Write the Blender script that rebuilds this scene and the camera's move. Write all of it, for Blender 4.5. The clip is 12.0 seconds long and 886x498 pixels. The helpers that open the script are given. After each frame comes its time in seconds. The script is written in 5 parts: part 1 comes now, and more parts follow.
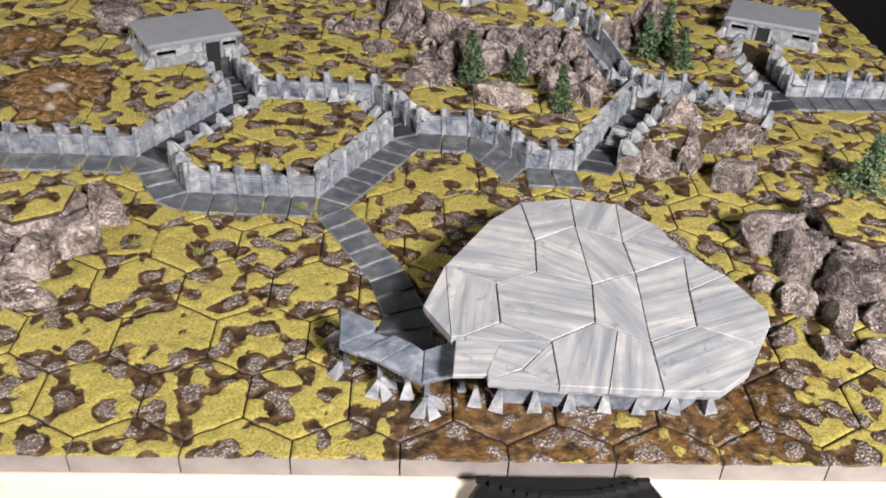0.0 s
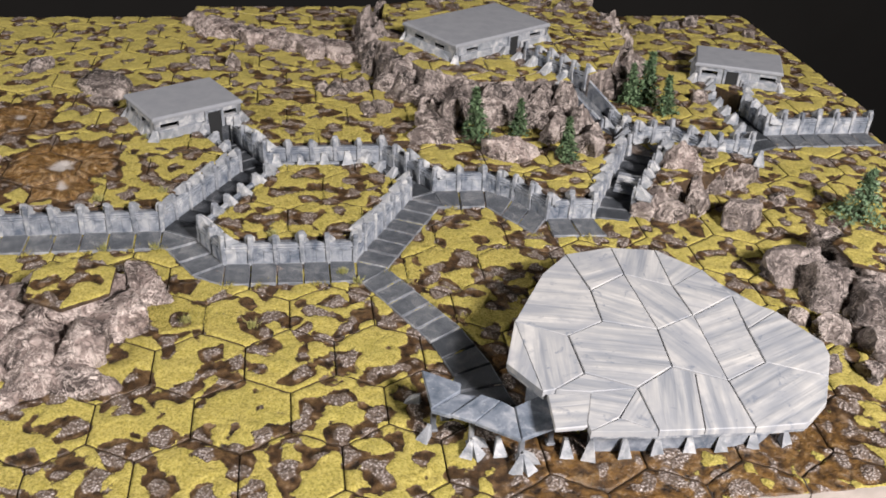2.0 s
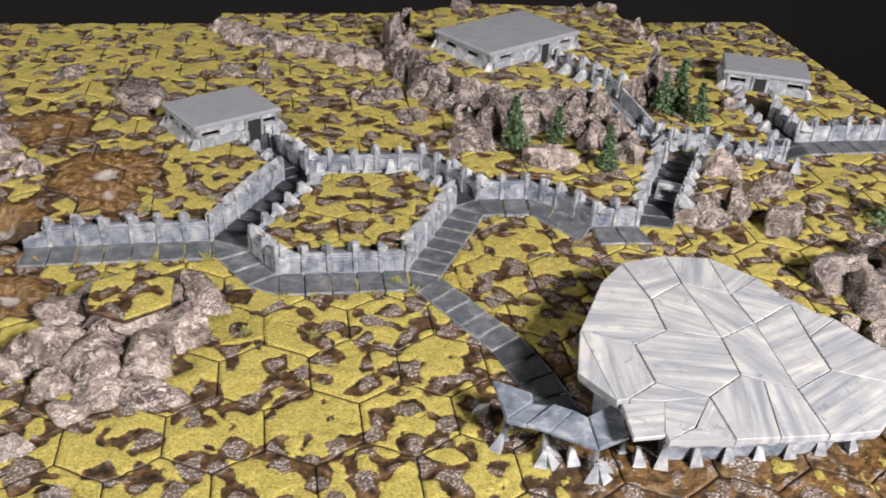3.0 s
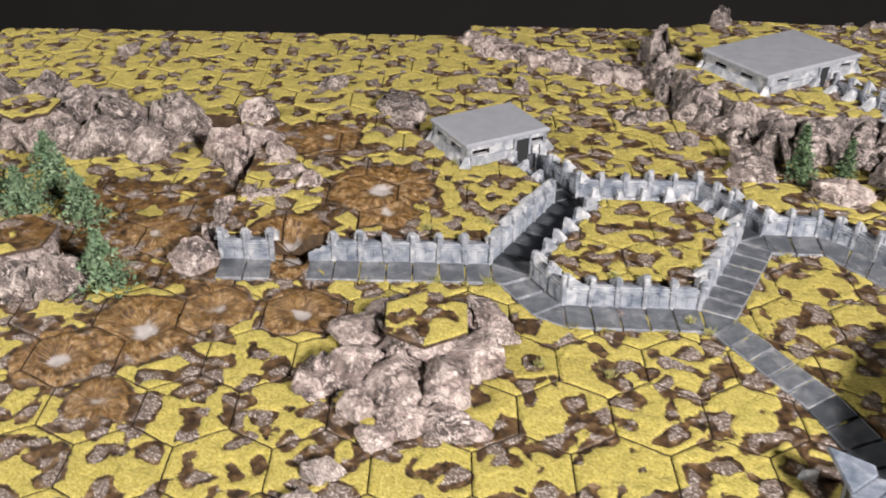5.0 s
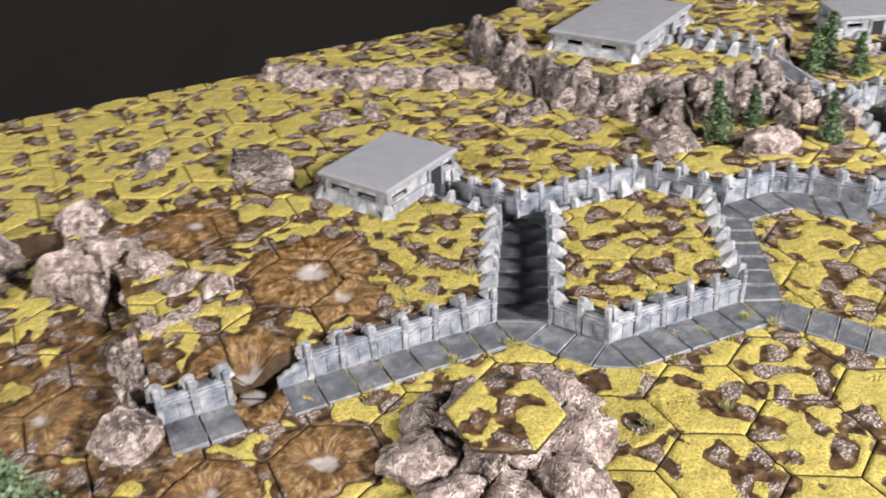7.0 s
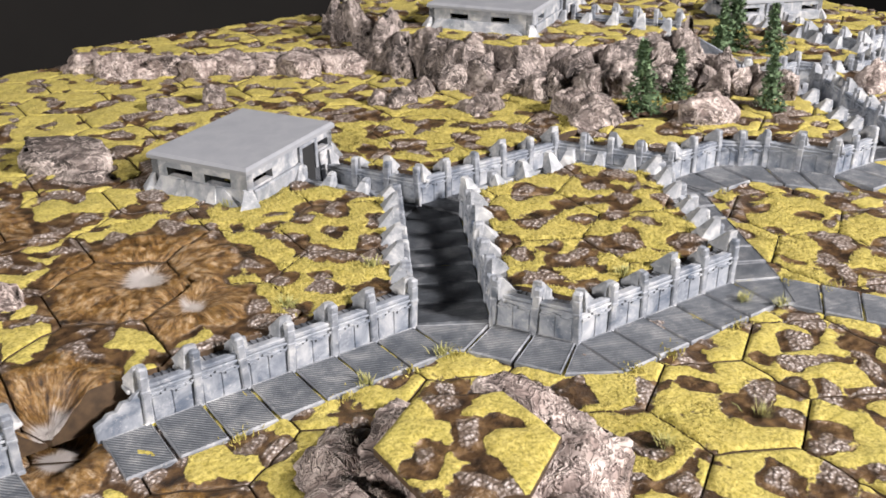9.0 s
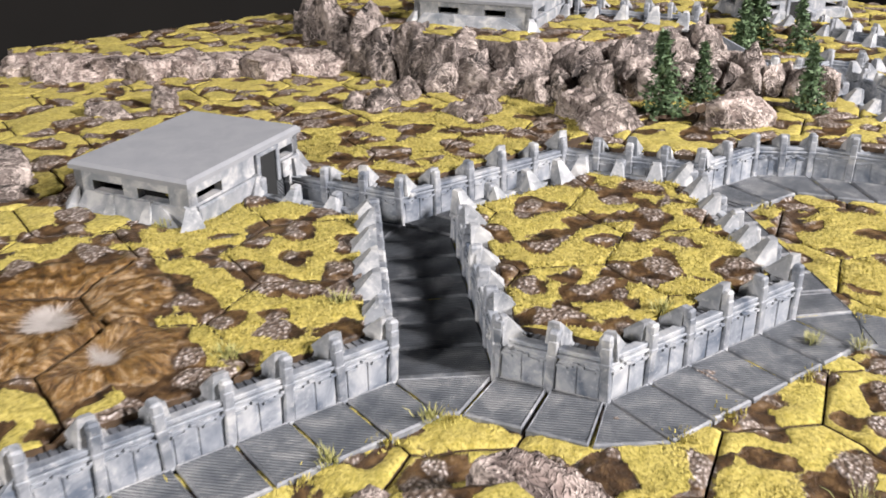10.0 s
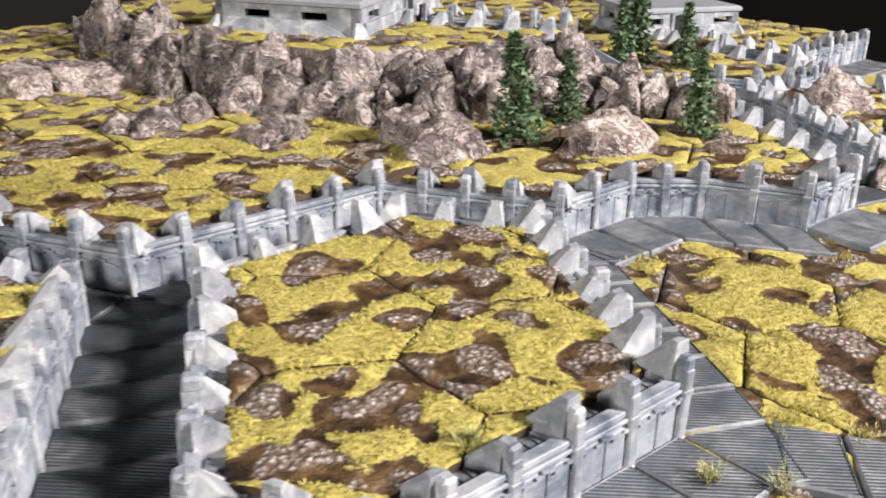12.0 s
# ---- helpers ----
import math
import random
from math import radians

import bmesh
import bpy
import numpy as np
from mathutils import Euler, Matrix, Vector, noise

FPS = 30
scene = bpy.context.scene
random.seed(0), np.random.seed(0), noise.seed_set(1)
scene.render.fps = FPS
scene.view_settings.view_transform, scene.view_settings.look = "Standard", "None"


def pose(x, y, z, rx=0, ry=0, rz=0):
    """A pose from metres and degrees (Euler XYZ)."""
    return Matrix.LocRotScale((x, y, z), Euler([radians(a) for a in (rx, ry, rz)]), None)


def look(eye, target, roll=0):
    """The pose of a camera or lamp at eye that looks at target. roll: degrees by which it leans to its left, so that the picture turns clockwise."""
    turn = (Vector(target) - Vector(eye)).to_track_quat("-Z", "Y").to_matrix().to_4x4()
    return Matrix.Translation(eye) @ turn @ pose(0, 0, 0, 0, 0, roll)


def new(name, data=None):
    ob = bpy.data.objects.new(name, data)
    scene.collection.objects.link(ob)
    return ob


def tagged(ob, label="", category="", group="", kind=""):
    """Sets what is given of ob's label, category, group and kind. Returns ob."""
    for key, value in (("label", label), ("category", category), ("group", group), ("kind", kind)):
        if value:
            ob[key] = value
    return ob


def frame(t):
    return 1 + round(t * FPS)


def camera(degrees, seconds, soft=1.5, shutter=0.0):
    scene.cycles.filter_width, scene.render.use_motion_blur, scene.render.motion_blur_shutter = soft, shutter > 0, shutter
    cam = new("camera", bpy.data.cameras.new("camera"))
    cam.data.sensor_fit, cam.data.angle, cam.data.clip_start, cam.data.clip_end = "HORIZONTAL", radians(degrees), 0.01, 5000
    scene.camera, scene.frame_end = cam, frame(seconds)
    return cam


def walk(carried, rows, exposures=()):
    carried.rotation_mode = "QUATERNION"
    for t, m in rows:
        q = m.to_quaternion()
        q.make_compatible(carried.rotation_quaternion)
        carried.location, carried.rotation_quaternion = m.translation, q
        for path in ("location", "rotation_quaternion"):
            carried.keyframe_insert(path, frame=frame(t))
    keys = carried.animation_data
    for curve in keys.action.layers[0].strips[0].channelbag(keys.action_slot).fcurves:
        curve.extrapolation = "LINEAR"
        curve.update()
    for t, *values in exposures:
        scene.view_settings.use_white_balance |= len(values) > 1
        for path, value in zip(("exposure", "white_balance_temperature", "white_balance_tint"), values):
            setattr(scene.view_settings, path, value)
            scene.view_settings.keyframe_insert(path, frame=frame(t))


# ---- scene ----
cam = camera(51.5, 12.0, soft=1.7, shutter=0.35)
PATH = [
    (0, (0.133, -0.409, 0.283), (0.219, 1.235, -0.853), 3.0),
    (0.5, (0.12, -0.427, 0.29), (0.213, 1.237, -0.816), 3.3),
    (1, (0.099, -0.428, 0.292), (0.239, 1.25, -0.788), 3.1),
    (1.5, (0.076, -0.418, 0.292), (0.293, 1.265, -0.768), 2.9),
    (2, (0.054, -0.406, 0.291), (0.351, 1.272, -0.756), 3.0),
    (2.5, (0.034, -0.4, 0.293), (0.374, 1.272, -0.752), 3.2),
    (2.7, (0.026, -0.399, 0.293), (0.37, 1.273, -0.75), 3.3),
    (4.3, (-0.028, -0.404, 0.3), (0.066, 1.299, -0.744), 3.1),
    (4.5, (-0.034, -0.398, 0.296), (0.015, 1.313, -0.738), 2.4),
    (5, (-0.058, -0.367, 0.292), (-0.062, 1.339, -0.753), 1.0),
    (5.5, (-0.087, -0.337, 0.289), (-0.058, 1.369, -0.755), -0.6),
    (6, (-0.145, -0.307, 0.279), (0.112, 1.392, -0.745), -0.6),
    (6.5, (-0.177, -0.273, 0.278), (0.287, 1.369, -0.764), -2.2),
    (7, (-0.196, -0.234, 0.26), (0.484, 1.346, -0.761), -3.2),
    (7.3, (-0.213, -0.214, 0.248), (0.629, 1.307, -0.741), -2.0),
    (7.5, (-0.201, -0.206, 0.226), (0.656, 1.339, -0.71), -3.0),
    (7.7, (-0.202, -0.197, 0.214), (0.709, 1.337, -0.691), -2.5),
    (9.3, (-0.171, -0.122, 0.156), (0.868, 1.341, -0.727), -0.4),
    (9.5, (-0.165, -0.112, 0.15), (0.879, 1.354, -0.722), -0.4),
    (10, (-0.142, -0.084, 0.137), (0.923, 1.382, -0.709), -0.5),
    (10.5, (-0.119, -0.059, 0.125), (0.979, 1.4, -0.691), -0.3),
    (11, (-0.098, -0.044, 0.117), (1.034, 1.399, -0.68), 0.3),
    (11.5, (-0.077, -0.036, 0.111), (1.101, 1.378, -0.672), 0.7),
    (12, (-0.055, -0.033, 0.104), (1.187, 1.333, -0.665), 1.0),
]
walk(cam, [(t, look(eye, target, roll)) for t, eye, target, roll in PATH],
     [(0, -0.63), (1.2, -0.61), (2.7, -0.54), (4.4, -0.10), (5.0, -0.20), (5.6, -0.03), (12, 0.0)])

# ---- light: a dark room, one warm white ceiling lamp off to the front right ----
world = bpy.data.worlds.new("dark_room")
scene.world = world
world.use_nodes = True
world.node_tree.nodes["Background"].inputs[0].default_value = (0.75, 0.85, 1.0, 1)
world.node_tree.nodes["Background"].inputs[1].default_value = 0.085
scene.view_settings.exposure = 0.0


def area_lamp(name, eye, target, size, watts, colour):
    data = bpy.data.lights.new(name, "AREA")
    data.shape, data.size, data.energy, data.color = "DISK", size, watts, colour
    ob = new(name, data)
    ob.matrix_world = look(eye, target)
    return ob


area_lamp("ceiling_lamp", (0.72, -1.00, 0.80), (0.05, 0.12, 0.0), 0.22, 72.0, (1.0, 0.935, 0.925))
area_lamp("ceiling_lamp", (-1.15, -0.10, 0.62), (0.0, 0.15, 0.0), 0.22, 19.0, (1.0, 0.94, 0.91))


# ---- materials ----
def mat(name, rough=0.8, metal=0.0):
    m = bpy.data.materials.new(name)
    m.use_nodes = True
    n = m.node_tree.nodes
    b = n["Principled BSDF"]
    b.inputs["Roughness"].default_value, b.inputs["Metallic"].default_value = rough, metal
    return m, n, m.node_tree.links, b


def nz(n, l, vec, scale, detail=4.0, rough=0.55, distort=0.0):
    t = n.new("ShaderNodeTexNoise")
    t.inputs["Scale"].default_value, t.inputs["Detail"].default_value = scale, detail
    t.inputs["Roughness"].default_value, t.inputs["Distortion"].default_value = rough, distort
    l.new(vec, t.inputs["Vector"])
    return t.outputs["Fac"]


def ramp(n, l, fac, *stops):
    r = n.new("ShaderNodeValToRGB")
    e = r.color_ramp.elements
    while len(e) < len(stops):
        e.new(0.5)
    for k, (p, c) in enumerate(stops):
        e[k].position = p
        e[k].color = (c, c, c, 1) if isinstance(c, (int, float)) else (*c, 1)
    l.new(fac, r.inputs[0])
    return r.outputs[0]


def mix(n, l, fac, a, b, mode="MIX"):
    x = n.new("ShaderNodeMix")
    x.data_type, x.blend_type = "RGBA", mode
    if isinstance(fac, (int, float)):
        x.inputs[0].default_value = fac
    else:
        l.new(fac, x.inputs[0])
    for sock, v in ((x.inputs[6], a), (x.inputs[7], b)):
        if isinstance(v, tuple):
            sock.default_value = (*v, 1)
        else:
            l.new(v, sock)
    return x.outputs[2]


def math_node(n, l, op, a, b=0.0):
    x = n.new("ShaderNodeMath")
    x.operation = op
    for sock, v in ((x.inputs[0], a), (x.inputs[1], b)):
        if isinstance(v, (int, float)):
            sock.default_value = v
        else:
            l.new(v, sock)
    return x.outputs[0]


def bump(n, l, b, height, strength, dist):
    x = n.new("ShaderNodeBump")
    x.inputs["Strength"].default_value, x.inputs["Distance"].default_value = strength, dist
    l.new(height, x.inputs["Height"])
    l.new(x.outputs[0], b.inputs["Normal"])


def own_coords(n, l):
    """Object coordinates moved by a random amount for each object."""
    tc, oi = n.new("ShaderNodeTexCoord"), n.new("ShaderNodeObjectInfo")
    add, sc = n.new("ShaderNodeVectorMath"), n.new("ShaderNodeVectorMath")
    comb = n.new("ShaderNodeCombineXYZ")
    l.new(oi.outputs["Random"], comb.inputs[0])
    l.new(math_node(n, l, "MULTIPLY", oi.outputs["Random"], 3.7), comb.inputs[1])
    l.new(math_node(n, l, "MULTIPLY", oi.outputs["Random"], 7.3), comb.inputs[2])
    sc.operation = "SCALE"
    l.new(comb.outputs[0], sc.inputs[0])
    sc.inputs["Scale"].default_value = 5.0
    l.new(tc.outputs["Object"], add.inputs[0])
    l.new(sc.outputs[0], add.inputs[1])
    return add.outputs[0], oi.outputs["Random"]


def attribute(n, name, kind="Fac"):
    a = n.new("ShaderNodeAttribute")
    a.attribute_name = name
    return a.outputs[kind]


def flock_material(name, yellow_a, yellow_b):
    """Brown earth with pale pebbles, rusty craters and raised clumps of yellow-green flock."""
    m, n, l, b = mat(name, 0.9)
    v, rnd = own_coords(n, l)
    fine = nz(n, l, v, 900.0, 3.0, 0.7)
    edge = nz(n, l, v, 420.0, 3.0, 0.6)
    grain = nz(n, l, v, 1700.0, 2.0, 0.6)
    mid = nz(n, l, v, 190.0, 4.0, 0.6)
    shape = math_node(n, l, "ADD", attribute(n, "flock"), math_node(n, l, "MULTIPLY", math_node(n, l, "SUBTRACT", edge, 0.5), 0.42))
    flock = ramp(n, l, shape, (0.47, 0.0), (0.53, 1.0))
    # earth
    dirt = ramp(n, l, mid, (0.34, (0.014, 0.009, 0.006)), (0.50, (0.058, 0.033, 0.016)), (0.62, (0.120, 0.072, 0.032)), (0.76, (0.26, 0.19, 0.13)))
    # rusty mud, streaked away from each crater
    far = n.new("ShaderNodeVectorMath")
    far.operation = "MULTIPLY"
    far.inputs[1].default_value = (6.0, 6.0, 130.0)
    l.new(attribute(n, "radial", "Vector"), far.inputs[0])
    ray = nz(n, l, far.outputs[0], 1.6, 6.0, 0.8, 0.4)
    streak = nz(n, l, v, 150.0, 5.0, 0.7, 1.0)
    rusty = ramp(n, l, streak, (0.36, (0.016, 0.008, 0.004)), (0.46, (0.080, 0.040, 0.010)), (0.55, (0.215, 0.120, 0.028)), (0.66, (0.44, 0.35, 0.24)))
    rusty = mix(n, l, 0.55, rusty, ramp(n, l, ray, (0.38, (0.008, 0.005, 0.003)), (0.46, (0.085, 0.040, 0.010)), (0.54, (0.27, 0.142, 0.034)), (0.63, (0.52, 0.42, 0.30))))
    dust = math_node(n, l, "ADD", attribute(n, "dust"), math_node(n, l, "MULTIPLY", math_node(n, l, "SUBTRACT", ray, 0.5), 1.4))
    rusty = mix(n, l, ramp(n, l, dust, (0.34, 0.0), (0.72, 0.9)), rusty, (0.47, 0.44, 0.42))
    rust = ramp(n, l, math_node(n, l, "ADD", attribute(n, "rust"), math_node(n, l, "MULTIPLY", math_node(n, l, "SUBTRACT", mid, 0.5), 0.6)), (0.40, 0.0), (0.62, 1.0))
    dirt = mix(n, l, rust, dirt, rusty)
    # pebble beds
    peb = n.new("ShaderNodeTexVoronoi")
    peb.inputs["Scale"].default_value = 760.0
    l.new(v, peb.inputs["Vector"])
    stone = ramp(n, l, peb.outputs["Distance"], (0.06, (0.66, 0.62, 0.60)), (0.34, (0.34, 0.29, 0.265)), (0.58, (0.12, 0.09, 0.07)))
    stone = mix(n, l, ramp(n, l, edge, (0.42, 0.60), (0.58, 0.0)), stone, (0.105, 0.078, 0.060))
    bed = math_node(n, l, "ADD", attribute(n, "stones"), math_node(n, l, "MULTIPLY", math_node(n, l, "SUBTRACT", edge, 0.5), 0.5))
    core = ramp(n, l, bed, (0.40, 0.0), (0.66, 0.9))
    col = mix(n, l, core, dirt, stone)
    yel = mix(n, l, ramp(n, l, nz(n, l, v, 520.0, 3.0, 0.7), (0.32, 0.0), (0.68, 1.0)), yellow_a, yellow_b)
    yel = mix(n, l, ramp(n, l, nz(n, l, v, 60.0, 2.0, 0.5), (0.42, 0.0), (0.70, 0.35)), yel, (0.25, 0.235, 0.045))
    yel = mix(n, l, ramp(n, l, fine, (0.38, 0.60), (0.54, 0.0)), yel, (0.10, 0.085, 0.008))
    col = mix(n, l, flock, col, yel)
    l.new(col, b.inputs["Base Color"])
    l.new(ramp(n, l, flock, (0.0, 0.40), (1.0, 0.95)), b.inputs["Roughness"])
    h = math_node(n, l, "ADD", math_node(n, l, "MULTIPLY", flock, 0.55), math_node(n, l, "MULTIPLY", fine, 0.42))
    h = math_node(n, l, "ADD", h, math_node(n, l, "MULTIPLY", grain, 0.22))
    h = math_node(n, l, "ADD", h, math_node(n, l, "MULTIPLY", mid, 0.6))
    h = math_node(n, l, "ADD", h, math_node(n, l, "MULTIPLY", math_node(n, l, "MULTIPLY", rust, ray), 1.2))
    h = math_node(n, l, "ADD", h, math_node(n, l, "MULTIPLY", math_node(n, l, "MULTIPLY", core, math_node(n, l, "SUBTRACT", 0.6, peb.outputs["Distance"])), 0.9))
    bump(n, l, b, h, 0.9, 0.0012)
    return m


FLOCK = flock_material("flock_on_earth", (0.30, 0.245, 0.042), (0.49, 0.410, 0.120))


def grey_material(name, dark, base, pale, groove=0.0, rough=0.62):
    """Drybrushed model paint: blue-grey washes, pale scuffs."""
    m, n, l, b = mat(name, rough)
    v, rnd = own_coords(n, l)
    wash = nz(n, l, v, 110.0, 4.0, 0.6, 0.5)
    scuff = nz(n, l, v, 520.0, 4.0, 0.75)
    col = ramp(n, l, wash, (0.33, dark), (0.52, base), (0.72, pale))
    col = mix(n, l, ramp(n, l, scuff, (0.56, 0.0), (0.72, 0.65)), col, pale)
    col = mix(n, l, math_node(n, l, "MULTIPLY", rnd, 0.28), col, dark)
    h = math_node(n, l, "MULTIPLY", scuff, 0.5)
    if groove:
        w = n.new("ShaderNodeTexWave")
        w.wave_type, w.bands_direction = "BANDS", "DIAGONAL"
        w.inputs["Scale"].default_value, w.inputs["Distortion"].default_value = groove, 0.4
        tc = n.new("ShaderNodeTexCoord")
        l.new(tc.outputs["Object"], w.inputs["Vector"])
        h = math_node(n, l, "ADD", h, math_node(n, l, "MULTIPLY", w.outputs["Fac"], 1.4))
        col = mix(n, l, ramp(n, l, w.outputs["Fac"], (0.15, 0.85), (0.6, 0.0)), col, tuple(x * 0.6 for x in dark))
    l.new(col, b.inputs["Base Color"])
    bump(n, l, b, h, 0.6, 0.0004)
    return m


WALL = grey_material("drybrushed_grey_wall", (0.085, 0.105, 0.14), (0.265, 0.285, 0.315), (0.50, 0.505, 0.51))
POST = grey_material("pale_grey_post", (0.09, 0.105, 0.13), (0.255, 0.27, 0.295), (0.52, 0.52, 0.51))
FIN = grey_material("white_drybrushed_fin", (0.13, 0.145, 0.165), (0.28, 0.29, 0.305), (0.58, 0.575, 0.56))
PLATE = grey_material("ribbed_floor_plate", (0.06, 0.07, 0.085), (0.145, 0.155, 0.17), (0.33, 0.335, 0.335), 430.0)
# the ribbed plate again, with trench shade put into its colour
SHADEPLATE = grey_material("shaded_ribbed_plate", (0.028, 0.033, 0.040), (0.062, 0.070, 0.082), (0.17, 0.175, 0.185), 430.0)
BUNKER = grey_material("bunker_concrete", (0.13, 0.15, 0.175), (0.27, 0.28, 0.30), (0.54, 0.535, 0.525))
BROOF = grey_material("flat_grey_roof", (0.20, 0.21, 0.23), (0.225, 0.235, 0.255), (0.25, 0.26, 0.275), 0.0, 0.75)


def brushed_roof():
    """Off-white roof plates with broad streaks of the brush."""
    m, n, l, b = mat("brushed_white_roof", 0.6)
    v, rnd = own_coords(n, l)
    mp = n.new("ShaderNodeMapping")
    mp.inputs["Scale"].default_value = (14.0, 170.0, 14.0)
    l.new(v, mp.inputs["Vector"])
    streak = nz(n, l, mp.outputs[0], 1.0, 3.0, 0.6, 0.3)
    cloud = nz(n, l, v, 60.0, 3.0, 0.6)
    col = ramp(n, l, streak, (0.34, (0.22, 0.235, 0.26)), (0.45, (0.32, 0.328, 0.34)), (0.54, (0.39, 0.39, 0.388)), (0.68, (0.52, 0.51, 0.49)))
    col = mix(n, l, ramp(n, l, cloud, (0.42, 0.0), (0.66, 0.6)), col, (0.25, 0.265, 0.295))
    col = mix(n, l, ramp(n, l, nz(n, l, v, 130.0, 4.0, 0.7, 0.6), (0.60, 0.0), (0.72, 0.75)), col, (0.13, 0.155, 0.20))
    l.new(col, b.inputs["Base Color"])
    bump(n, l, b, streak, 0.7, 0.0009)
    return m


ROOFWHITE = brushed_roof()


def rock_material(name, dark, base, pale):
    """Dark washed stone, crease shade painted in, pale strokes of a dry brush on every ridge."""
    m, n, l, b = mat(name, 0.75)
    v, rnd = own_coords(n, l)
    big = nz(n, l, v, 60.0, 4.0, 0.58, 0.6)
    dry = nz(n, l, v, 105.0, 4.0, 0.60, 0.7)
    vein = math_node(n, l, "ABSOLUTE", math_node(n, l, "SUBTRACT", nz(n, l, v, 120.0, 3.0, 0.6, 1.4), 0.5))
    chip = math_node(n, l, "ABSOLUTE", math_node(n, l, "SUBTRACT", nz(n, l, v, 210.0, 3.0, 0.6, 1.0), 0.5))
    col = ramp(n, l, big, (0.38, dark), (0.52, base), (0.70, pale))
    col = mix(n, l, ramp(n, l, dry, (0.53, 0.0), (0.66, 0.9)), col, pale)
    col = mix(n, l, math_node(n, l, "MULTIPLY", rnd, 0.30), col, dark)
    light = tuple(min(0.72, x * 1.25) for x in pale)
    col = mix(n, l, math_node(n, l, "MULTIPLY", ramp(n, l, vein, (0.010, 0.85), (0.045, 0.0)), ramp(n, l, dry, (0.36, 0.1), (0.56, 1.0))), col, light)
    col = mix(n, l, ramp(n, l, chip, (0.006, 0.40), (0.026, 0.0)), col, dark)
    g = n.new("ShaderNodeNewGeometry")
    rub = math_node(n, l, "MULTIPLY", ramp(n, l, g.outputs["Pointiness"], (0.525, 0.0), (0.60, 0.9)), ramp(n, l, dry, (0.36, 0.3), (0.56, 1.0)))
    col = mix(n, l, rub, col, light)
    # crease shade put into the colour wherever the mesh folds inwards
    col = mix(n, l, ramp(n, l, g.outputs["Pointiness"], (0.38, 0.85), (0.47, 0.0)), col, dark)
    l.new(col, b.inputs["Base Color"])
    h = math_node(n, l, "ADD", big, math_node(n, l, "MULTIPLY", dry, 0.6))
    h = math_node(n, l, "ADD", h, math_node(n, l, "MULTIPLY", ramp(n, l, vein, (0.0, 1.0), (0.08, 0.0)), 0.35))
    h = math_node(n, l, "ADD", h, math_node(n, l, "MULTIPLY", ramp(n, l, chip, (0.0, 0.0), (0.05, 1.0)), 0.25))
    bump(n, l, b, h, 1.0, 0.0024)
    return m


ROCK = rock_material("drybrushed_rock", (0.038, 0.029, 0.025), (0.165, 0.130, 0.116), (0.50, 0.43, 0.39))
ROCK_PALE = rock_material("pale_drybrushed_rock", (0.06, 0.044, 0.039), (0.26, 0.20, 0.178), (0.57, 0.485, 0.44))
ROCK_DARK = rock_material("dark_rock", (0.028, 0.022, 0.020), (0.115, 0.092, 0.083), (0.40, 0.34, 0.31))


def plain(name, col, rough=0.6, spot=0.25, scale=40.0):
    m, n, l, b = mat(name, rough)
    tc = n.new("ShaderNodeTexCoord")
    f = nz(n, l, tc.outputs["Object"], scale, 4.0)
    c = tuple(x * (1 - spot) for x in col)
    l.new(mix(n, l, ramp(n, l, f, (0.3, 0.0), (0.7, 1.0)), c, col), b.inputs["Base Color"])
    bump(n, l, b, f, 0.15, 0.0005)
    return m


DIRT = plain("dark_brown_dirt", (0.075, 0.045, 0.022), 0.7, 0.6, 300.0)
# near-black that stands for the shade inside openings
INNERSHADE = plain("opening_shade", (0.012, 0.013, 0.014), 0.9)
MDF = plain("cut_tile_edge", (0.30, 0.27, 0.25), 0.7, 0.3, 90.0)
TABLE = plain("pale_wooden_table", (0.78, 0.70, 0.58), 0.4, 0.06, 12.0)
BLACK = plain("black_moulded_plastic", (0.012, 0.012, 0.013), 0.35, 0.2, 200.0)
CLOTH = plain("black_curtain", (0.010, 0.009, 0.008), 0.95, 0.3, 6.0)
BARK = plain("brown_bark", (0.06, 0.035, 0.02), 0.9)


def leaf_material(name, a, c):
    m, n, l, b = mat(name, 0.7)
    g = n.new("ShaderNodeNewGeometry")
    l.new(mix(n, l, g.outputs["Random Per Island"], a, c), b.inputs["Base Color"])
    return m


NEEDLE = leaf_material("green_needles", (0.022, 0.050, 0.020), (0.13, 0.20, 0.095))
TUFT = leaf_material("flock_fibres", (0.20, 0.17, 0.03), (0.46, 0.40, 0.11))
NEEDLE_PALE = leaf_material("pale_green_needles", (0.05, 0.10, 0.045), (0.19, 0.27, 0.155))


# ---- mesh helpers ----
def part(name, bm, material, parent=None, label=""):
    me = bpy.data.meshes.new(name)
    bm.to_mesh(me)
    bm.free()
    me.materials.append(material)
    ob = new(name, me)
    ob.parent = parent
    return tagged(ob, label)


def share(name, me, parent, m, label=""):
    ob = new(name, me)
    ob.parent = parent
    ob.matrix_basis = m
    return tagged(ob, label)


def mesh_of(bm, name, material):
    me = bpy.data.meshes.new(name)
    bm.to_mesh(me)
    bm.free()
    me.materials.append(material)
    return me


def empty(name, x, y, z, label, category, group="", kind=""):
    e = new(name)
    e.empty_display_size = 0.01
    e.matrix_basis = pose(x, y, z)
    return tagged(e, label, category, group, kind)


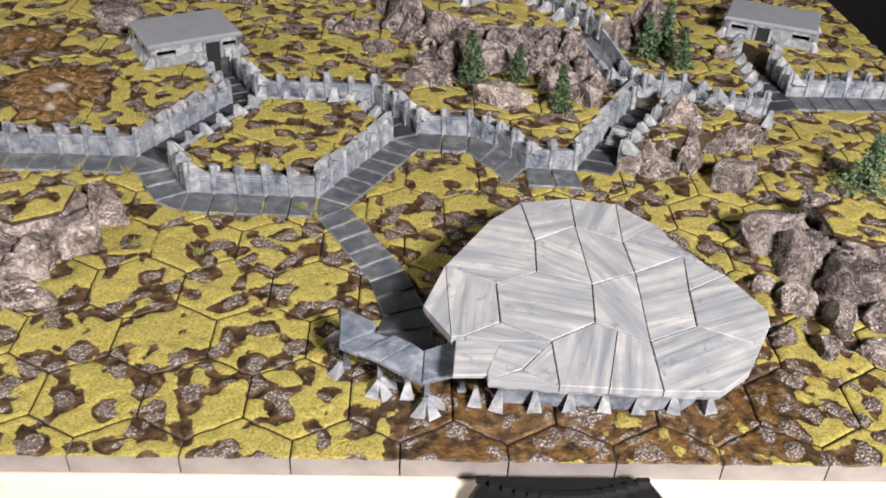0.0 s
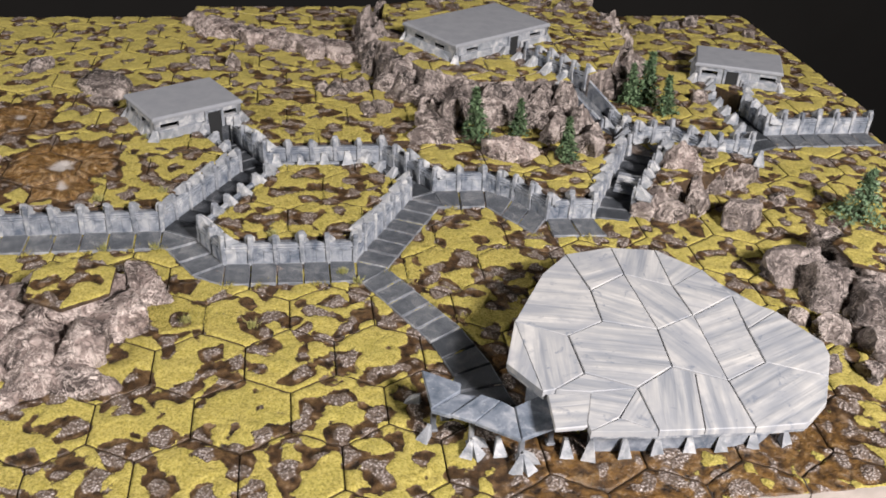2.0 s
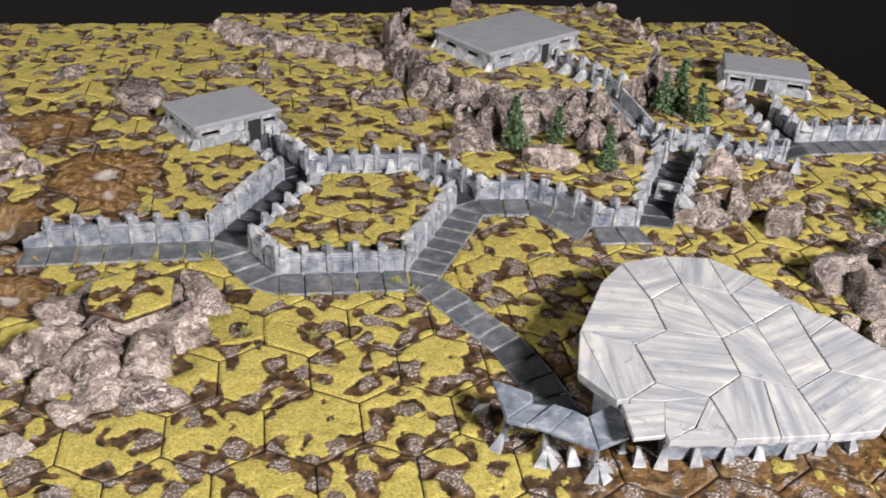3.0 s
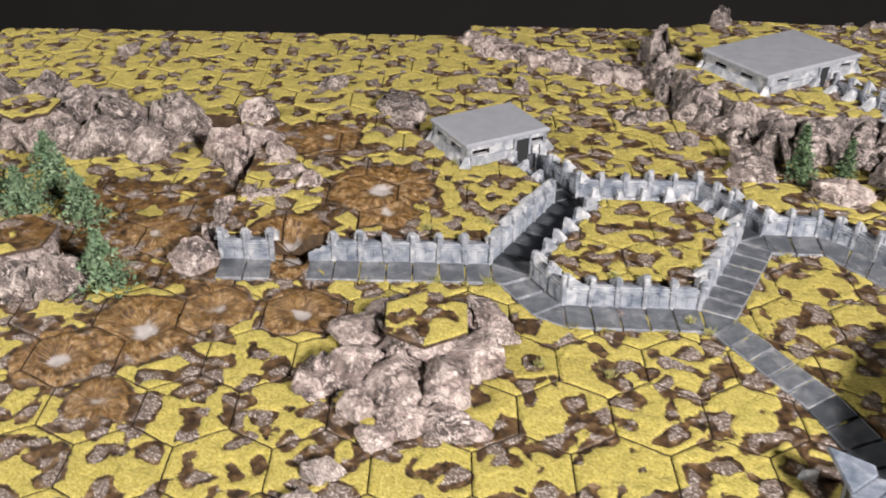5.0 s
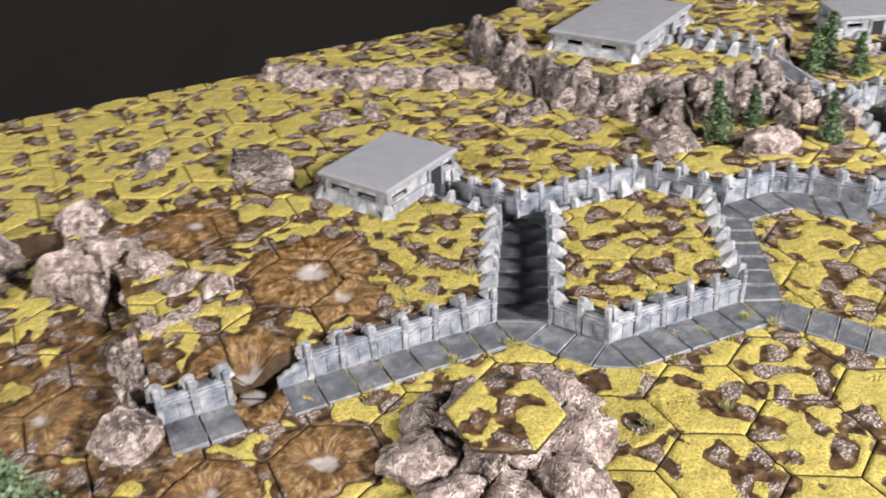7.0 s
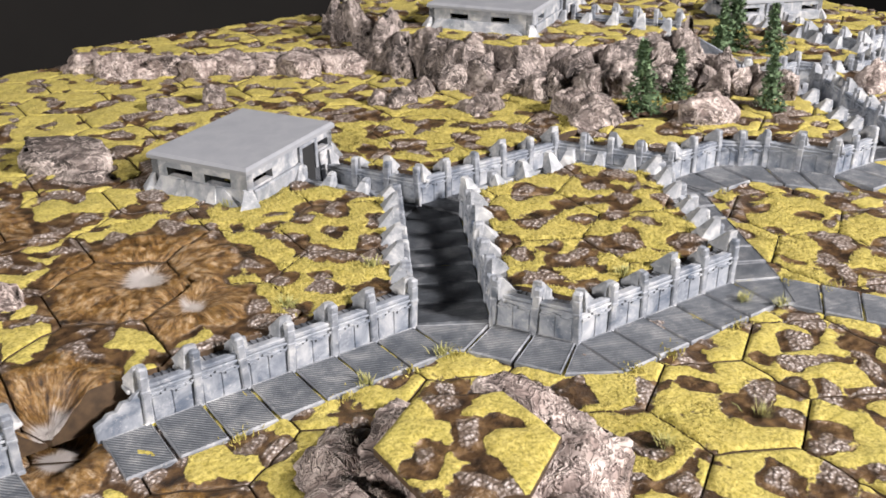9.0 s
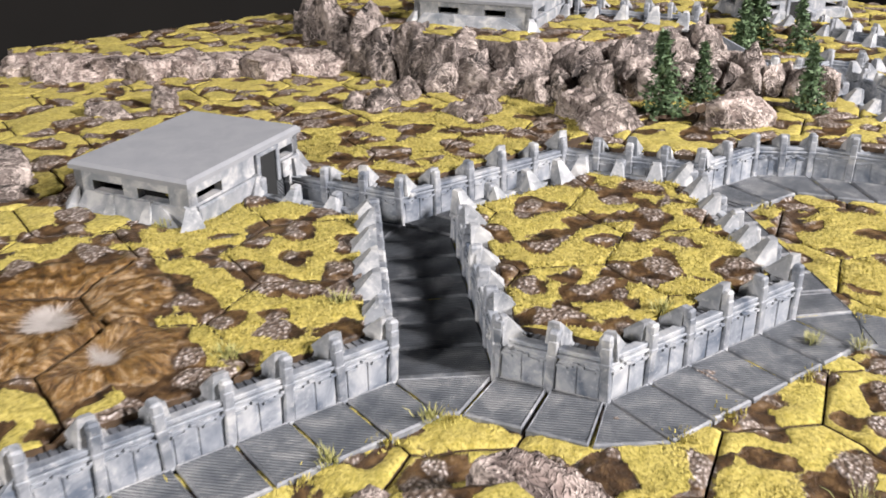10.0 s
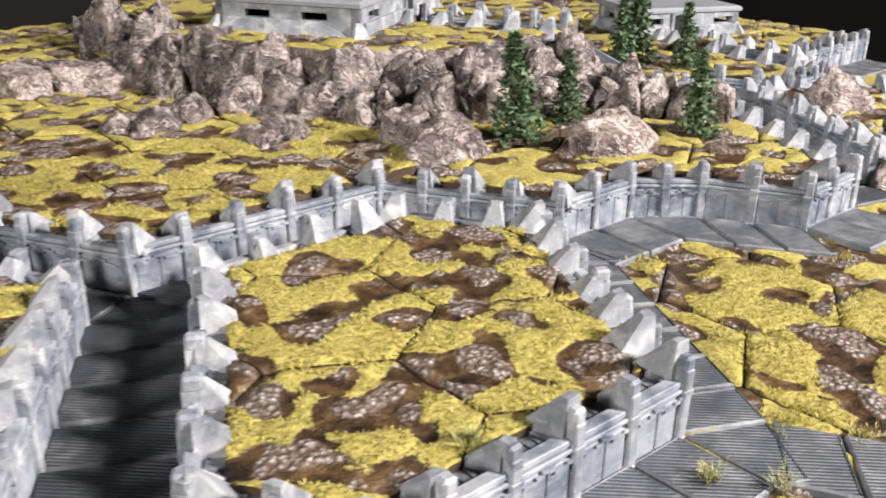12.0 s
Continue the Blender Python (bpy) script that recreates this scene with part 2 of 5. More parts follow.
def box(bm, x0, x1, y0, y1, z0, z1, bev=0.0, m=None):
    r = bmesh.ops.create_cube(bm, size=1.0)
    vs = r["verts"]
    for v in vs:
        v.co = Vector(((x0 + x1) / 2 + v.co.x * (x1 - x0), (y0 + y1) / 2 + v.co.y * (y1 - y0), (z0 + z1) / 2 + v.co.z * (z1 - z0)))
        if m:
            v.co = m @ v.co
    if bev:
        es = list({e for v in vs for e in v.link_edges})
        bmesh.ops.bevel(bm, geom=es, offset=bev, segments=1, affect="EDGES")


def prism(bm, poly, z0, z1, inset=0.0, drop=0.0):
    """A prism on a convex outline, with a chamfered upper rim where inset is given."""
    cx = sum(p[0] for p in poly) / len(poly)
    cy = sum(p[1] for p in poly) / len(poly)
    rings = [[(x, y, z0) for x, y in poly], [(x, y, z1 - drop) for x, y in poly]]
    if inset:
        ring = []
        for x, y in poly:
            d = math.hypot(x - cx, y - cy) or 1.0
            ring.append((x - (x - cx) / d * inset, y - (y - cy) / d * inset, z1))
        rings.append(ring)
    vs = [[bm.verts.new(c) for c in r] for r in rings]
    k = len(poly)
    for a, b in zip(vs, vs[1:]):
        for i in range(k):
            bm.faces.new((a[i], a[(i + 1) % k], b[(i + 1) % k], b[i]))
    bm.faces.new(vs[-1])
    bm.faces.new(vs[0][::-1])


def wedge(bm, m, w0, w1, h, back, lean=0.0):
    """A tooth: an upright narrow front that slopes back to a wide foot."""
    c = [(-w0 / 2, 0, 0), (w0 / 2, 0, 0), (w1 / 2, back, 0), (-w1 / 2, back, 0), (-w0 * 0.32, lean, h), (w0 * 0.32, lean, h), (w0 * 0.2, lean + back * 0.22, h * 0.96), (-w0 * 0.2, lean + back * 0.22, h * 0.96)]
    v = [bm.verts.new(m @ Vector(p)) for p in c]
    for f in ((0, 1, 5, 4), (1, 2, 6, 5), (2, 3, 7, 6), (3, 0, 4, 7), (4, 5, 6, 7), (3, 2, 1, 0)):
        bm.faces.new([v[i] for i in f])


def clip(poly, region):
    """The part of a convex outline inside a convex region (both run counter-clockwise)."""
    out = list(poly)
    for i in range(len(region)):
        (ax, ay), (bx, by) = region[i], region[(i + 1) % len(region)]
        src, out = out, []
        for j in range(len(src)):
            p, q = src[j - 1], src[j]
            dp = (bx - ax) * (p[1] - ay) - (by - ay) * (p[0] - ax)
            dq = (bx - ax) * (q[1] - ay) - (by - ay) * (q[0] - ax)
            if (dp >= 0) != (dq >= 0):
                s = dp / (dp - dq)
                out.append((p[0] + (q[0] - p[0]) * s, p[1] + (q[1] - p[1]) * s))
            if dq >= 0:
                out.append(q)
        if len(out) < 3:
            return []
    return out


def area(poly):
    return 0.5 * sum(poly[i - 1][0] * poly[i][1] - poly[i][0] * poly[i - 1][1] for i in range(len(poly)))


# ---- plan ----
W = 0.0445                     # hex tile, flat to flat
S = W / math.sqrt(3)
H1, H2 = 0.0143, 0.0375        # raised ground and hill top
TABLE_FRONT = -0.192
X0, X1, Y0, Y1 = -0.470, 0.505, -0.151, 0.4660
BOARD = [(X0, Y0), (X1, Y0), (X1, Y1), (X0, Y1)]
ISLAND = [(-0.0075, 0.0775), (0.0075, 0.0515), (0.0825, 0.0490), (0.1235, 0.1215), (0.1000, 0.1560), (0.0375, 0.1560)]


def shrink(region, walled, by=0.0066):
    """A convex region with the edges that carry a wall drawn back by the wall and its ledge."""
    out = list(region)
    for i in walled:
        (ax, ay), (bx, by_) = region[i], region[(i + 1) % len(region)]
        d = math.hypot(bx - ax, by_ - ay)
        ux, uy = (bx - ax) / d, (by_ - ay) / d
        px, py = ax - uy * by, ay + ux * by
        out = clip(out, [(px - ux, py - uy), (px + ux, py + uy), (px + ux - uy, py + uy + ux), (px - ux - uy, py - uy + ux)])
    return out


RAISED = [
    shrink(ISLAND, range(6)),
    shrink([(-0.1900, 0.0930), (-0.0310, 0.0925), (0.0128, 0.1680), (-0.0100, 0.2075), (-0.1900, 0.2075)], (0, 1, 2)),
    shrink([(-0.2060, 0.2575), (-0.1900, 0.2075), (-0.0100, 0.2075), (-0.0389, 0.2575)], (2,)),
    shrink([(0.0105, 0.2075), (0.2745, 0.2075), (0.2452, 0.2575), (-0.0184, 0.2575)], (1, 3)),
    [(-0.2100, 0.2575), (0.3880, 0.2575), (0.3980, 0.2800), (0.3980, Y1), (-0.2100, Y1)],
    [(X0, 0.3300), (-0.4300, 0.3200), (-0.2400, 0.2750), (-0.2100, 0.2700), (-0.2100, Y1), (X0, Y1)],
    shrink([(0.0290, 0.1775), (0.1100, 0.1775), (0.2915, 0.1775), (0.2745, 0.2075), (0.0105, 0.2075)], (0, 2, 4)),
    shrink([(0.1100, 0.1775), (0.1400, 0.1320), (0.1750, 0.1315), (0.1750, 0.1775)], (0, 1)),
    shrink([(0.1750, 0.1775), (0.1750, 0.1315), (0.1920, 0.1170), (0.2555, 0.1170), (0.2900, 0.1775)], (1, 3)),
    shrink([(0.1920, 0.1170), (0.2080, 0.0900), (0.2390, 0.0895), (0.2555, 0.1170)], (0, 1, 2)),
    shrink([(0.2680, 0.2575), (0.3035, 0.1995), (0.3320, 0.1990), (0.3500, 0.2575)], (0, 1)),
    shrink([(0.3320, 0.1990), (0.3470, 0.1730), (0.3850, 0.1740), (0.3875, 0.2575), (0.3500, 0.2575)], (0, 1, 2)),
    shrink([(0.4110, 0.2575), (0.4130, 0.2080), (X1, 0.2080), (X1, 0.2575)], (0, 1)),
    [(0.4120, 0.2575), (X1, 0.2575), (X1, Y1), (0.3980, Y1), (0.3980, 0.2800)],
    shrink([(0.2680, 0.0980), (0.3300, 0.1200), (0.3780, 0.1460), (0.3205, 0.1800)], (2, 3)),
]
BACK = [(-0.038, 0.450), (0.010, 0.412), (0.060, 0.385), (0.1205, 0.362), (0.1330, 0.425), (0.1350, Y1), (-0.038, Y1)]
HILL = [(0.150, 0.262), (0.190, 0.236), (0.262, 0.236), (0.300, 0.262), (0.335, 0.330), (0.330, 0.440), (0.200, 0.452), (0.135, 0.430), (0.120, 0.330)]


def half_plane(px, py, degrees):
    """The ground to the left of a line through a point."""
    ux, uy = math.cos(radians(degrees)), math.sin(radians(degrees))
    return [(px - ux, py - uy), (px + ux, py + uy), (px + ux - uy, py + uy + ux), (px - ux - uy, py - uy + ux)]


# the hill top, parted by the sunken way to its bunker
WAY = -59.0
DOOR = (0.2300, 0.3070)
WX, WY = math.cos(radians(WAY)), math.sin(radians(WAY))
SOUTH = clip(HILL, half_plane(DOOR[0], DOOR[1], 211))
TOPS = [
    clip(HILL, half_plane(DOOR[0], DOOR[1], 31)),
    clip(SOUTH, half_plane(DOOR[0] + WY * 0.0105, DOOR[1] - WX * 0.0105, WAY + 180)),
    clip(SOUTH, half_plane(DOOR[0] - WY * 0.0105, DOOR[1] + WX * 0.0105, WAY)),
    BACK,
]


def hex_at(r, k):
    """Centre of a tile: rows count towards the front edge."""
    return ((k + (0.5 if r % 2 == 0 else 0.0)) * W, -1.5 * S * r)


def hex_outline(cx, cy, gap):
    rad = S - gap / math.sqrt(3)
    return [(cx + rad * math.cos(radians(a)), cy + rad * math.sin(radians(a))) for a in (-90, -30, 30, 90, 150, 210)]


def inside(p, region):
    return all((b[0] - a[0]) * (p[1] - a[1]) - (b[1] - a[1]) * (p[0] - a[0]) >= 0 for a, b in zip(region, region[1:] + region[:1]))


# craters by place: x, y, radius, depth
CRATERS = [(-0.099, 0.160, 0.040, 0.003), (-0.094, 0.130, 0.024, 0.002), (-0.150, 0.100, 0.030, 0.011), (-0.217, 0.024, 0.036, 0.003), (-0.183, 0.044, 0.024, 0.002), (-0.136, 0.041, 0.026, 0.003), (-0.252, -0.003, 0.028, 0.002), (-0.237, 0.123, 0.022, 0.002), (-0.144, 0.237, 0.025, 0.001), (-0.222, -0.034, 0.020, 0.001)]
# ground where flock is thin: x0, x1, y0, y1
BARE = [(0.135, 0.305, -0.155, -0.100), (-0.300, -0.185, 0.060, 0.190), (-0.200, -0.120, 0.205, 0.260), (0.140, 0.160, -0.100, -0.040), (-0.345, -0.275, 0.080, 0.120)]


def bell(x, a, b):
    f = min(1.0, max(0.0, (x - a) / (b - a)))
    return f * f * (3 - 2 * f)


FLOCK_SHIFT = -0.08


def ground_look(x, y):
    """Flock, pebbles, rust, dust, the way from the nearest crater, and the relief at a place."""
    p = Vector((x, y, 0.0))
    p += Vector((noise.noise(p * 80.0 + Vector((4, 4, 4))), noise.noise(p * 80.0 + Vector((8, 1, 6))), 0.0)) * 0.0045
    near = noise.voronoi(p * 70.0 + Vector((3.1, 7.7, 0.35)))[0][0]
    low = noise.noise(p * 58.0)
    field = (near - 0.43) * 1.1 + 0.34 * low + 0.42 * noise.noise(p * 105.0 + Vector((5, 1, 2))) + 0.10 * noise.noise(p * 300.0) + FLOCK_SHIFT
    rust = dust = hollow = bare = 0.0
    ray = (0.0, 0.0, 1.0)
    best = 9.0
    for cx, cy, r, deep in CRATERS:
        d = math.hypot(x - cx, y - cy)
        if d > r * 1.4:
            continue
        turn = math.atan2(y - cy, x - cx)
        ragged = d + 0.007 * noise.noise(p * 70.0) + 0.003 * noise.noise(Vector((math.cos(turn) * 3, math.sin(turn) * 3, cx * 40)))
        k = 1.0 - bell(ragged, r * 0.62, r)
        rust = max(rust, k)
        dust = max(dust, (1.0 if r > 0.025 else 0.72) * (1.0 - bell(d + 0.004 * noise.noise(p * 160.0), r * 0.02, r * 0.36)))
        if d / r < best:
            best = d / r
            ray = ((x - cx) / max(d, 1e-5), (y - cy) / max(d, 1e-5), d)
        comb = noise.noise(Vector((math.cos(turn) * 9, math.sin(turn) * 9, cx * 60)))
        hollow += k * 0.0005 * comb + 0.0016 * math.exp(-((d - r * 0.50) / (r * 0.22)) ** 2) * (1 + 0.25 * comb) + k * (0.0014 * noise.noise(p * 120.0 + Vector((2, 8, 5))) + 0.0008 * noise.noise(p * 290.0)) - deep * math.exp(-(d / (r * 0.34)) ** 2)
    for x0, x1, y0, y1 in BARE:
        if x0 - 0.01 < x < x1 + 0.01 and y0 - 0.01 < y < y1 + 0.01:
            k = bell(x, x0 - 0.01, x0 + 0.006) * (1 - bell(x, x1 - 0.006, x1 + 0.01)) * bell(y, y0 - 0.01, y0 + 0.006) * (1 - bell(y, y1 - 0.006, y1 + 0.01))
            field -= 0.34 * k
            bare = max(bare, 0.5 * k)
    if y > 0.28 and x < 0.02:
        field += 0.10
    field -= rust * 1.3
    stones = bell(0.35 - near + 0.36 * noise.noise(p * 150.0 + Vector((9, 4, 1))), -0.16, 0.12) * (1.0 - 0.75 * rust)
    pad = bell(field, -0.05, 0.16)
    lift = 0.0009 * pad + 0.0010 * (1 - pad) * stones + 0.0007 * noise.noise(p * 110.0) + 0.0004 * noise.noise(p * 260.0 + Vector((1, 2, 3)))
    return min(1.0, max(0.0, 0.5 + field * 1.8)), stones, max(rust, bare), dust * rust, ray, lift + hollow


RINGS = 16


def hex_grid():
    """Points and triangles of a fine hexagonal net of one tile, about its centre."""
    poly = hex_outline(0, 0, 0.0007)
    rows, tris = [[0]], []
    pts = [(0.0, 0.0)]
    for q in range(1, RINGS + 1):
        row = []
        for i in range(6):
            for j in range(q):
                a, b = poly[i], poly[(i + 1) % 6]
                row.append(len(pts))
                pts.append(((a[0] + (b[0] - a[0]) * j / q) * q / RINGS, (a[1] + (b[1] - a[1]) * j / q) * q / RINGS))
        rows.append(row)
        inner = rows[q - 1]
        for i in range(6):
            for j in range(q):
                o0, o1 = row[i * q + j], row[(i * q + j + 1) % (6 * q)]
                n0 = inner[(i * (q - 1) + j) % len(inner)]
                tris.append((n0, o0, o1))
                if j < q - 1:
                    tris.append((n0, o1, inner[(i * (q - 1) + j + 1) % len(inner)]))
    return pts, tris


NET = hex_grid()


def tile_mesh(pieces, cx, cy, z0, z1, material, side, whole=False, size=1.0):
    """One tile with an uneven, flocked top, about its centre; pieces are the outlines of what is left of it."""
    bm = bmesh.new()
    tags = {k: bm.verts.layers.float.new(k) for k in ("flock", "stones", "rust", "dust")}
    radial = bm.verts.layers.float_vector.new("radial")
    for poly in pieces:
        one = bmesh.new()
        vs = [one.verts.new((x * size, y * size, 0)) for x, y in NET[0]]
        for t in NET[1]:
            one.faces.new([vs[i] for i in t])
        if not whole:
            for (ax, ay), (bx, by) in zip(poly, poly[1:] + poly[:1]):
                if math.hypot(bx - ax, by - ay) < 1e-6:
                    continue
                bmesh.ops.bisect_plane(one, geom=one.verts[:] + one.edges[:] + one.faces[:], dist=1e-7, plane_co=(ax - cx, ay - cy, 0), plane_no=(by - ay, ax - bx, 0), clear_outer=True)
        one.verts.index_update()
        up = []
        for v in one.verts:
            x, y = v.co.x + cx, v.co.y + cy
            flock, stones, rust, dust, ray, lift = ground_look(x, y)
            if z1 < 0.001:
                lift = max(lift, -0.0050)
            if v.is_boundary:
                lift = min(lift, 0.0008) - 0.0005
            w = bm.verts.new((v.co.x, v.co.y, max(z1 + lift, z0 + 0.0006)))
            for k, value in (("flock", flock), ("stones", stones), ("rust", rust), ("dust", dust)):
                w[tags[k]] = value
            w[radial] = ray
            up.append(w)
        foot = {v.index: bm.verts.new((v.co.x, v.co.y, z0)) for v in one.verts if v.is_boundary}
        for f in one.faces:
            top = bm.faces.new([up[v.index] for v in f.verts])
            top.smooth = True
            for lp in f.loops:
                if lp.edge.is_boundary:
                    a, b = lp.vert.index, lp.link_loop_next.vert.index
                    bm.faces.new((up[b], up[a], foot[a], foot[b])).material_index = 1
        one.free()
    me = mesh_of(bm, "hex_tile", material)
    me.materials.append(side)
    return me


def uncovered(poly):
    return area(poly) - sum(abs(area(c)) for c in (clip(poly, r) for r in RAISED) if len(c) > 2)


board = empty("ground", 0, 0, 0, "wargame board of hexagonal tiles with yellow flock and brown earth", "game board", kind="structure")
base_bm = bmesh.new()
box(base_bm, X0 + 0.001, X1 - 0.001, Y0 + 0.001, Y1 - 0.001, -0.0100, -0.0070)
part("board_base", base_bm, DIRT, board, "grey brown cut edge of the board")
TILES = []
for r in range(-13, 6):
    for k in range(-12, 13):
        cx, cy = hex_at(r, k)
        full = hex_outline(cx, cy, 0.0007)
        poly = clip(full, BOARD)
        if len(poly) < 3 or area(poly) < 2e-5:
            continue
        whole = abs(area(poly) - area(full)) < 1e-9
        if uncovered(poly) > 1e-5:
            TILES.append((cx, cy, tile_mesh([poly], cx, cy, -0.0095, 0.0, FLOCK, DIRT if whole else MDF, whole)))
        hits = [c for c in (clip(poly, g) for g in RAISED) if len(c) > 2 and abs(area(c)) > 4e-6]
        if hits:
            full_top = len(hits) == 1 and abs(abs(area(hits[0])) - area(full)) < 1e-9
            TILES.append((cx, cy, tile_mesh(hits, cx, cy, 0.0002, H1, FLOCK, DIRT, full_top)))
        for top, high in [(clip(poly, g), 0.0240 if g is BACK else H2) for g in TOPS]:
            if len(top) < 3 or abs(area(top)) < 1e-5:
                continue
            TILES.append((cx, cy, tile_mesh([top], cx, cy, H1 + 0.0005, high, FLOCK, ROCK_DARK)))
for cx, cy, me in TILES:
    share("hex_tile", me, board, pose(cx, cy, 0))


# ---- trench walls ----
def make_panel():
    """Wall panel: two sheets side by side, a sagging cable, a capping rail."""
    bm = bmesh.new()
    u = W / 3
    box(bm, 0.0, u, 0.0000, 0.0022, 0.0, 0.0118)
    for x0, x1 in ((0.115, 0.485), (0.515, 0.885)):
        box(bm, x0 * u, x1 * u, -0.0003, 0.0005, 0.0008, 0.0104, 0.0002)
    box(bm, 0.0, u, -0.0004, 0.0004, 0.0, 0.0007)
    box(bm, 0.0, u, -0.0007, 0.0024, 0.0114, 0.0123, 0.0002)
    for k in range(10):
        sag = 0.0106 - 0.0012 * abs(math.sin(math.tau * (k + 0.5) / 10)) + 0.0003 * math.sin(5.0 * k)
        box(bm, u * k / 10, u * (k + 1.08) / 10, -0.0009, 0.0001, sag - 0.0003, sag + 0.0004)
    box(bm, 0.0, u, -0.0002, 0.0026, 0.0125, 0.0138, 0.0002)
    return mesh_of(bm, "wall_panel", WALL)


def make_ledge():
    """Hatched walkway behind the panel."""
    bm = bmesh.new()
    u = W / 3
    box(bm, 0.0, u, 0.0027, 0.0068, 0.0090, 0.0128, 0.0002)
    for k in range(7):
        x = u * (k + 0.5) / 7
        box(bm, x - 0.0004, x + 0.0004, 0.0031, 0.0064, 0.0126, 0.0131)
    return mesh_of(bm, "parapet_ledge", LEDGE)


def make_post():
    bm = bmesh.new()
    box(bm, -0.0013, 0.0013, -0.0012, 0.0026, 0.0, 0.0165, 0.0003)
    box(bm, -0.0016, 0.0016, -0.0014, 0.0008, 0.0, 0.0016, 0.0003)
    box(bm, -0.0015, 0.0015, -0.0014, 0.0008, 0.0108, 0.0122, 0.0003)
    box(bm, -0.0015, 0.0015, -0.0010, 0.0030, 0.0160, 0.0192, 0.0006)
    return mesh_of(bm, "wall_post", POST)


def make_fin():
    """Buttress behind a post: a ridged wedge on a thin foot plate."""
    bm = bmesh.new()
    wedge(bm, Matrix.Translation((0, 0.0012, 0.0120)), 0.0052, 0.0082, 0.0080, 0.0095)
    box(bm, -0.0040, 0.0040, 0.0024, 0.0112, 0.0112, 0.0126, 0.0003)
    return mesh_of(bm, "buttress_fin", FIN)


LEDGE = grey_material("hatched_ledge", (0.05, 0.058, 0.07), (0.13, 0.14, 0.16), (0.36, 0.36, 0.36))
LEDGEM = make_ledge()
PANEL, POSTM, FINM = make_panel(), make_post(), make_fin()


def trench_wall(points, z=0.0, label="drybrushed grey trench wall panels with posts and buttress fins", fins=True, skip=(), height=1.0):
    """A run of panels. The trench lies on the right hand of the line's direction."""
    run = empty("trench_wall", points[0][0], points[0][1], z, label, "trench wall", "trench walls")
    origin = Matrix.Translation((-points[0][0], -points[0][1], 0))
    count = 0
    for (ax, ay), (bx, by) in zip(points, points[1:]):
        length = math.hypot(bx - ax, by - ay)
        steps = max(1, round(length / (W / 3)))
        turn = math.atan2(by - ay, bx - ax)
        for i in range(steps + 1):
            m = origin @ Matrix.Translation((ax + (bx - ax) * i / steps, ay + (by - ay) * i / steps, 0)) @ Matrix.Rotation(turn, 4, "Z")
            if i < steps:
                if count not in skip:
                    wide = Matrix.Diagonal((length / steps / (W / 3), 1, height, 1))
                    share("wall_panel", PANEL, run, m @ wide)
                    if fins:
                        share("parapet_ledge", LEDGEM, run, m @ Matrix.Translation((0, 0, random.uniform(-0.0004, 0.0))) @ wide, "hatched ledge")
                count += 1
            if i == 0 and (ax, ay) != points[0] or count in skip:
                continue
            wob = Matrix.Rotation(random.uniform(-0.05, 0.05), 4, "Y") @ Matrix.Diagonal((1, 1, height * random.uniform(0.96, 1.05), 1))
            share("wall_post", POSTM, run, m @ wob)
            if fins:
                share("buttress_fin", FINM, run, m @ Matrix.Rotation(random.uniform(-0.15, 0.15), 4, "Z") @ Matrix.Diagonal((random.uniform(0.9, 1.15), random.uniform(0.85, 1.1), height * random.uniform(0.92, 1.1), 1)))
    return run


def broken_panel(x, y, length, label):
    """The jagged stump of a torn wall panel that slopes down to its broken end."""
    bm = bmesh.new()
    tops = [0.0060, 0.0068, 0.0084, 0.0083, 0.0106, 0.0104, 0.0124, 0.0136]
    for k, (z0, z1) in enumerate(zip(tops, tops[1:])):
        a, b = length * k / 7, length * (k + 1) / 7
        lo = [bm.verts.new(c) for c in ((a, -0.0002, 0), (b, -0.0002, 0), (b, 0.0024, 0), (a, 0.0024, 0))]
        hi = [bm.verts.new(c) for c in ((a, -0.0002, z0), (b, -0.0002, z1), (b, 0.0024, z1 - 0.0006), (a, 0.0024, z0 - 0.0008))]
        bm.faces.new(hi)
        bm.faces.new(lo[::-1])
        for i in range(4):
            bm.faces.new((lo[i], lo[(i + 1) % 4], hi[(i + 1) % 4], hi[i]))
    ob = part("broken_wall_panel", bm, WALL)
    ob.matrix_basis = pose(x, y, 0.0)
    return tagged(ob, label, "trench wall", "trench walls")


broken_panel(-0.1385, 0.0930, 0.0149, "torn grey trench wall panel with a jagged sloping end")
# each run keeps its trench on the right
trench_wall([(-0.1900, 0.0930), (-0.1600, 0.0930)], label="short broken length of grey trench wall beside a crater")
trench_wall([(-0.1235, 0.0930), (-0.0310, 0.0925), (0.0128, 0.1680), (-0.0110, 0.2093)])
trench_wall([(0.0054, 0.2183), (0.0290, 0.1775), (0.1100, 0.1775), (0.1400, 0.1320), (0.1750, 0.1315), (0.1920, 0.1170), (0.2080, 0.0900), (0.2390, 0.0895), (0.2920, 0.1830)])
trench_wall([ISLAND[0], ISLAND[1], ISLAND[2], ISLAND[3], ISLAND[4], ISLAND[5], ISLAND[0]], label="closed ring of grey trench wall round a flocked island")
trench_wall([(0.2630, 0.2270), (0.2915, 0.1775)], label="dark grey trench wall below the hill")
trench_wall([(0.2900, 0.2225), (0.3035, 0.1995), (0.3320, 0.1990), (0.3470, 0.1730), (0.3850, 0.1740), (0.3880, 0.2540), (0.3985, 0.2800)])
trench_wall([(0.4220, 0.2725), (0.4115, 0.2500), (0.4130, 0.2080), (0.5000, 0.2080)], label="pale grey trench wall along the far right")
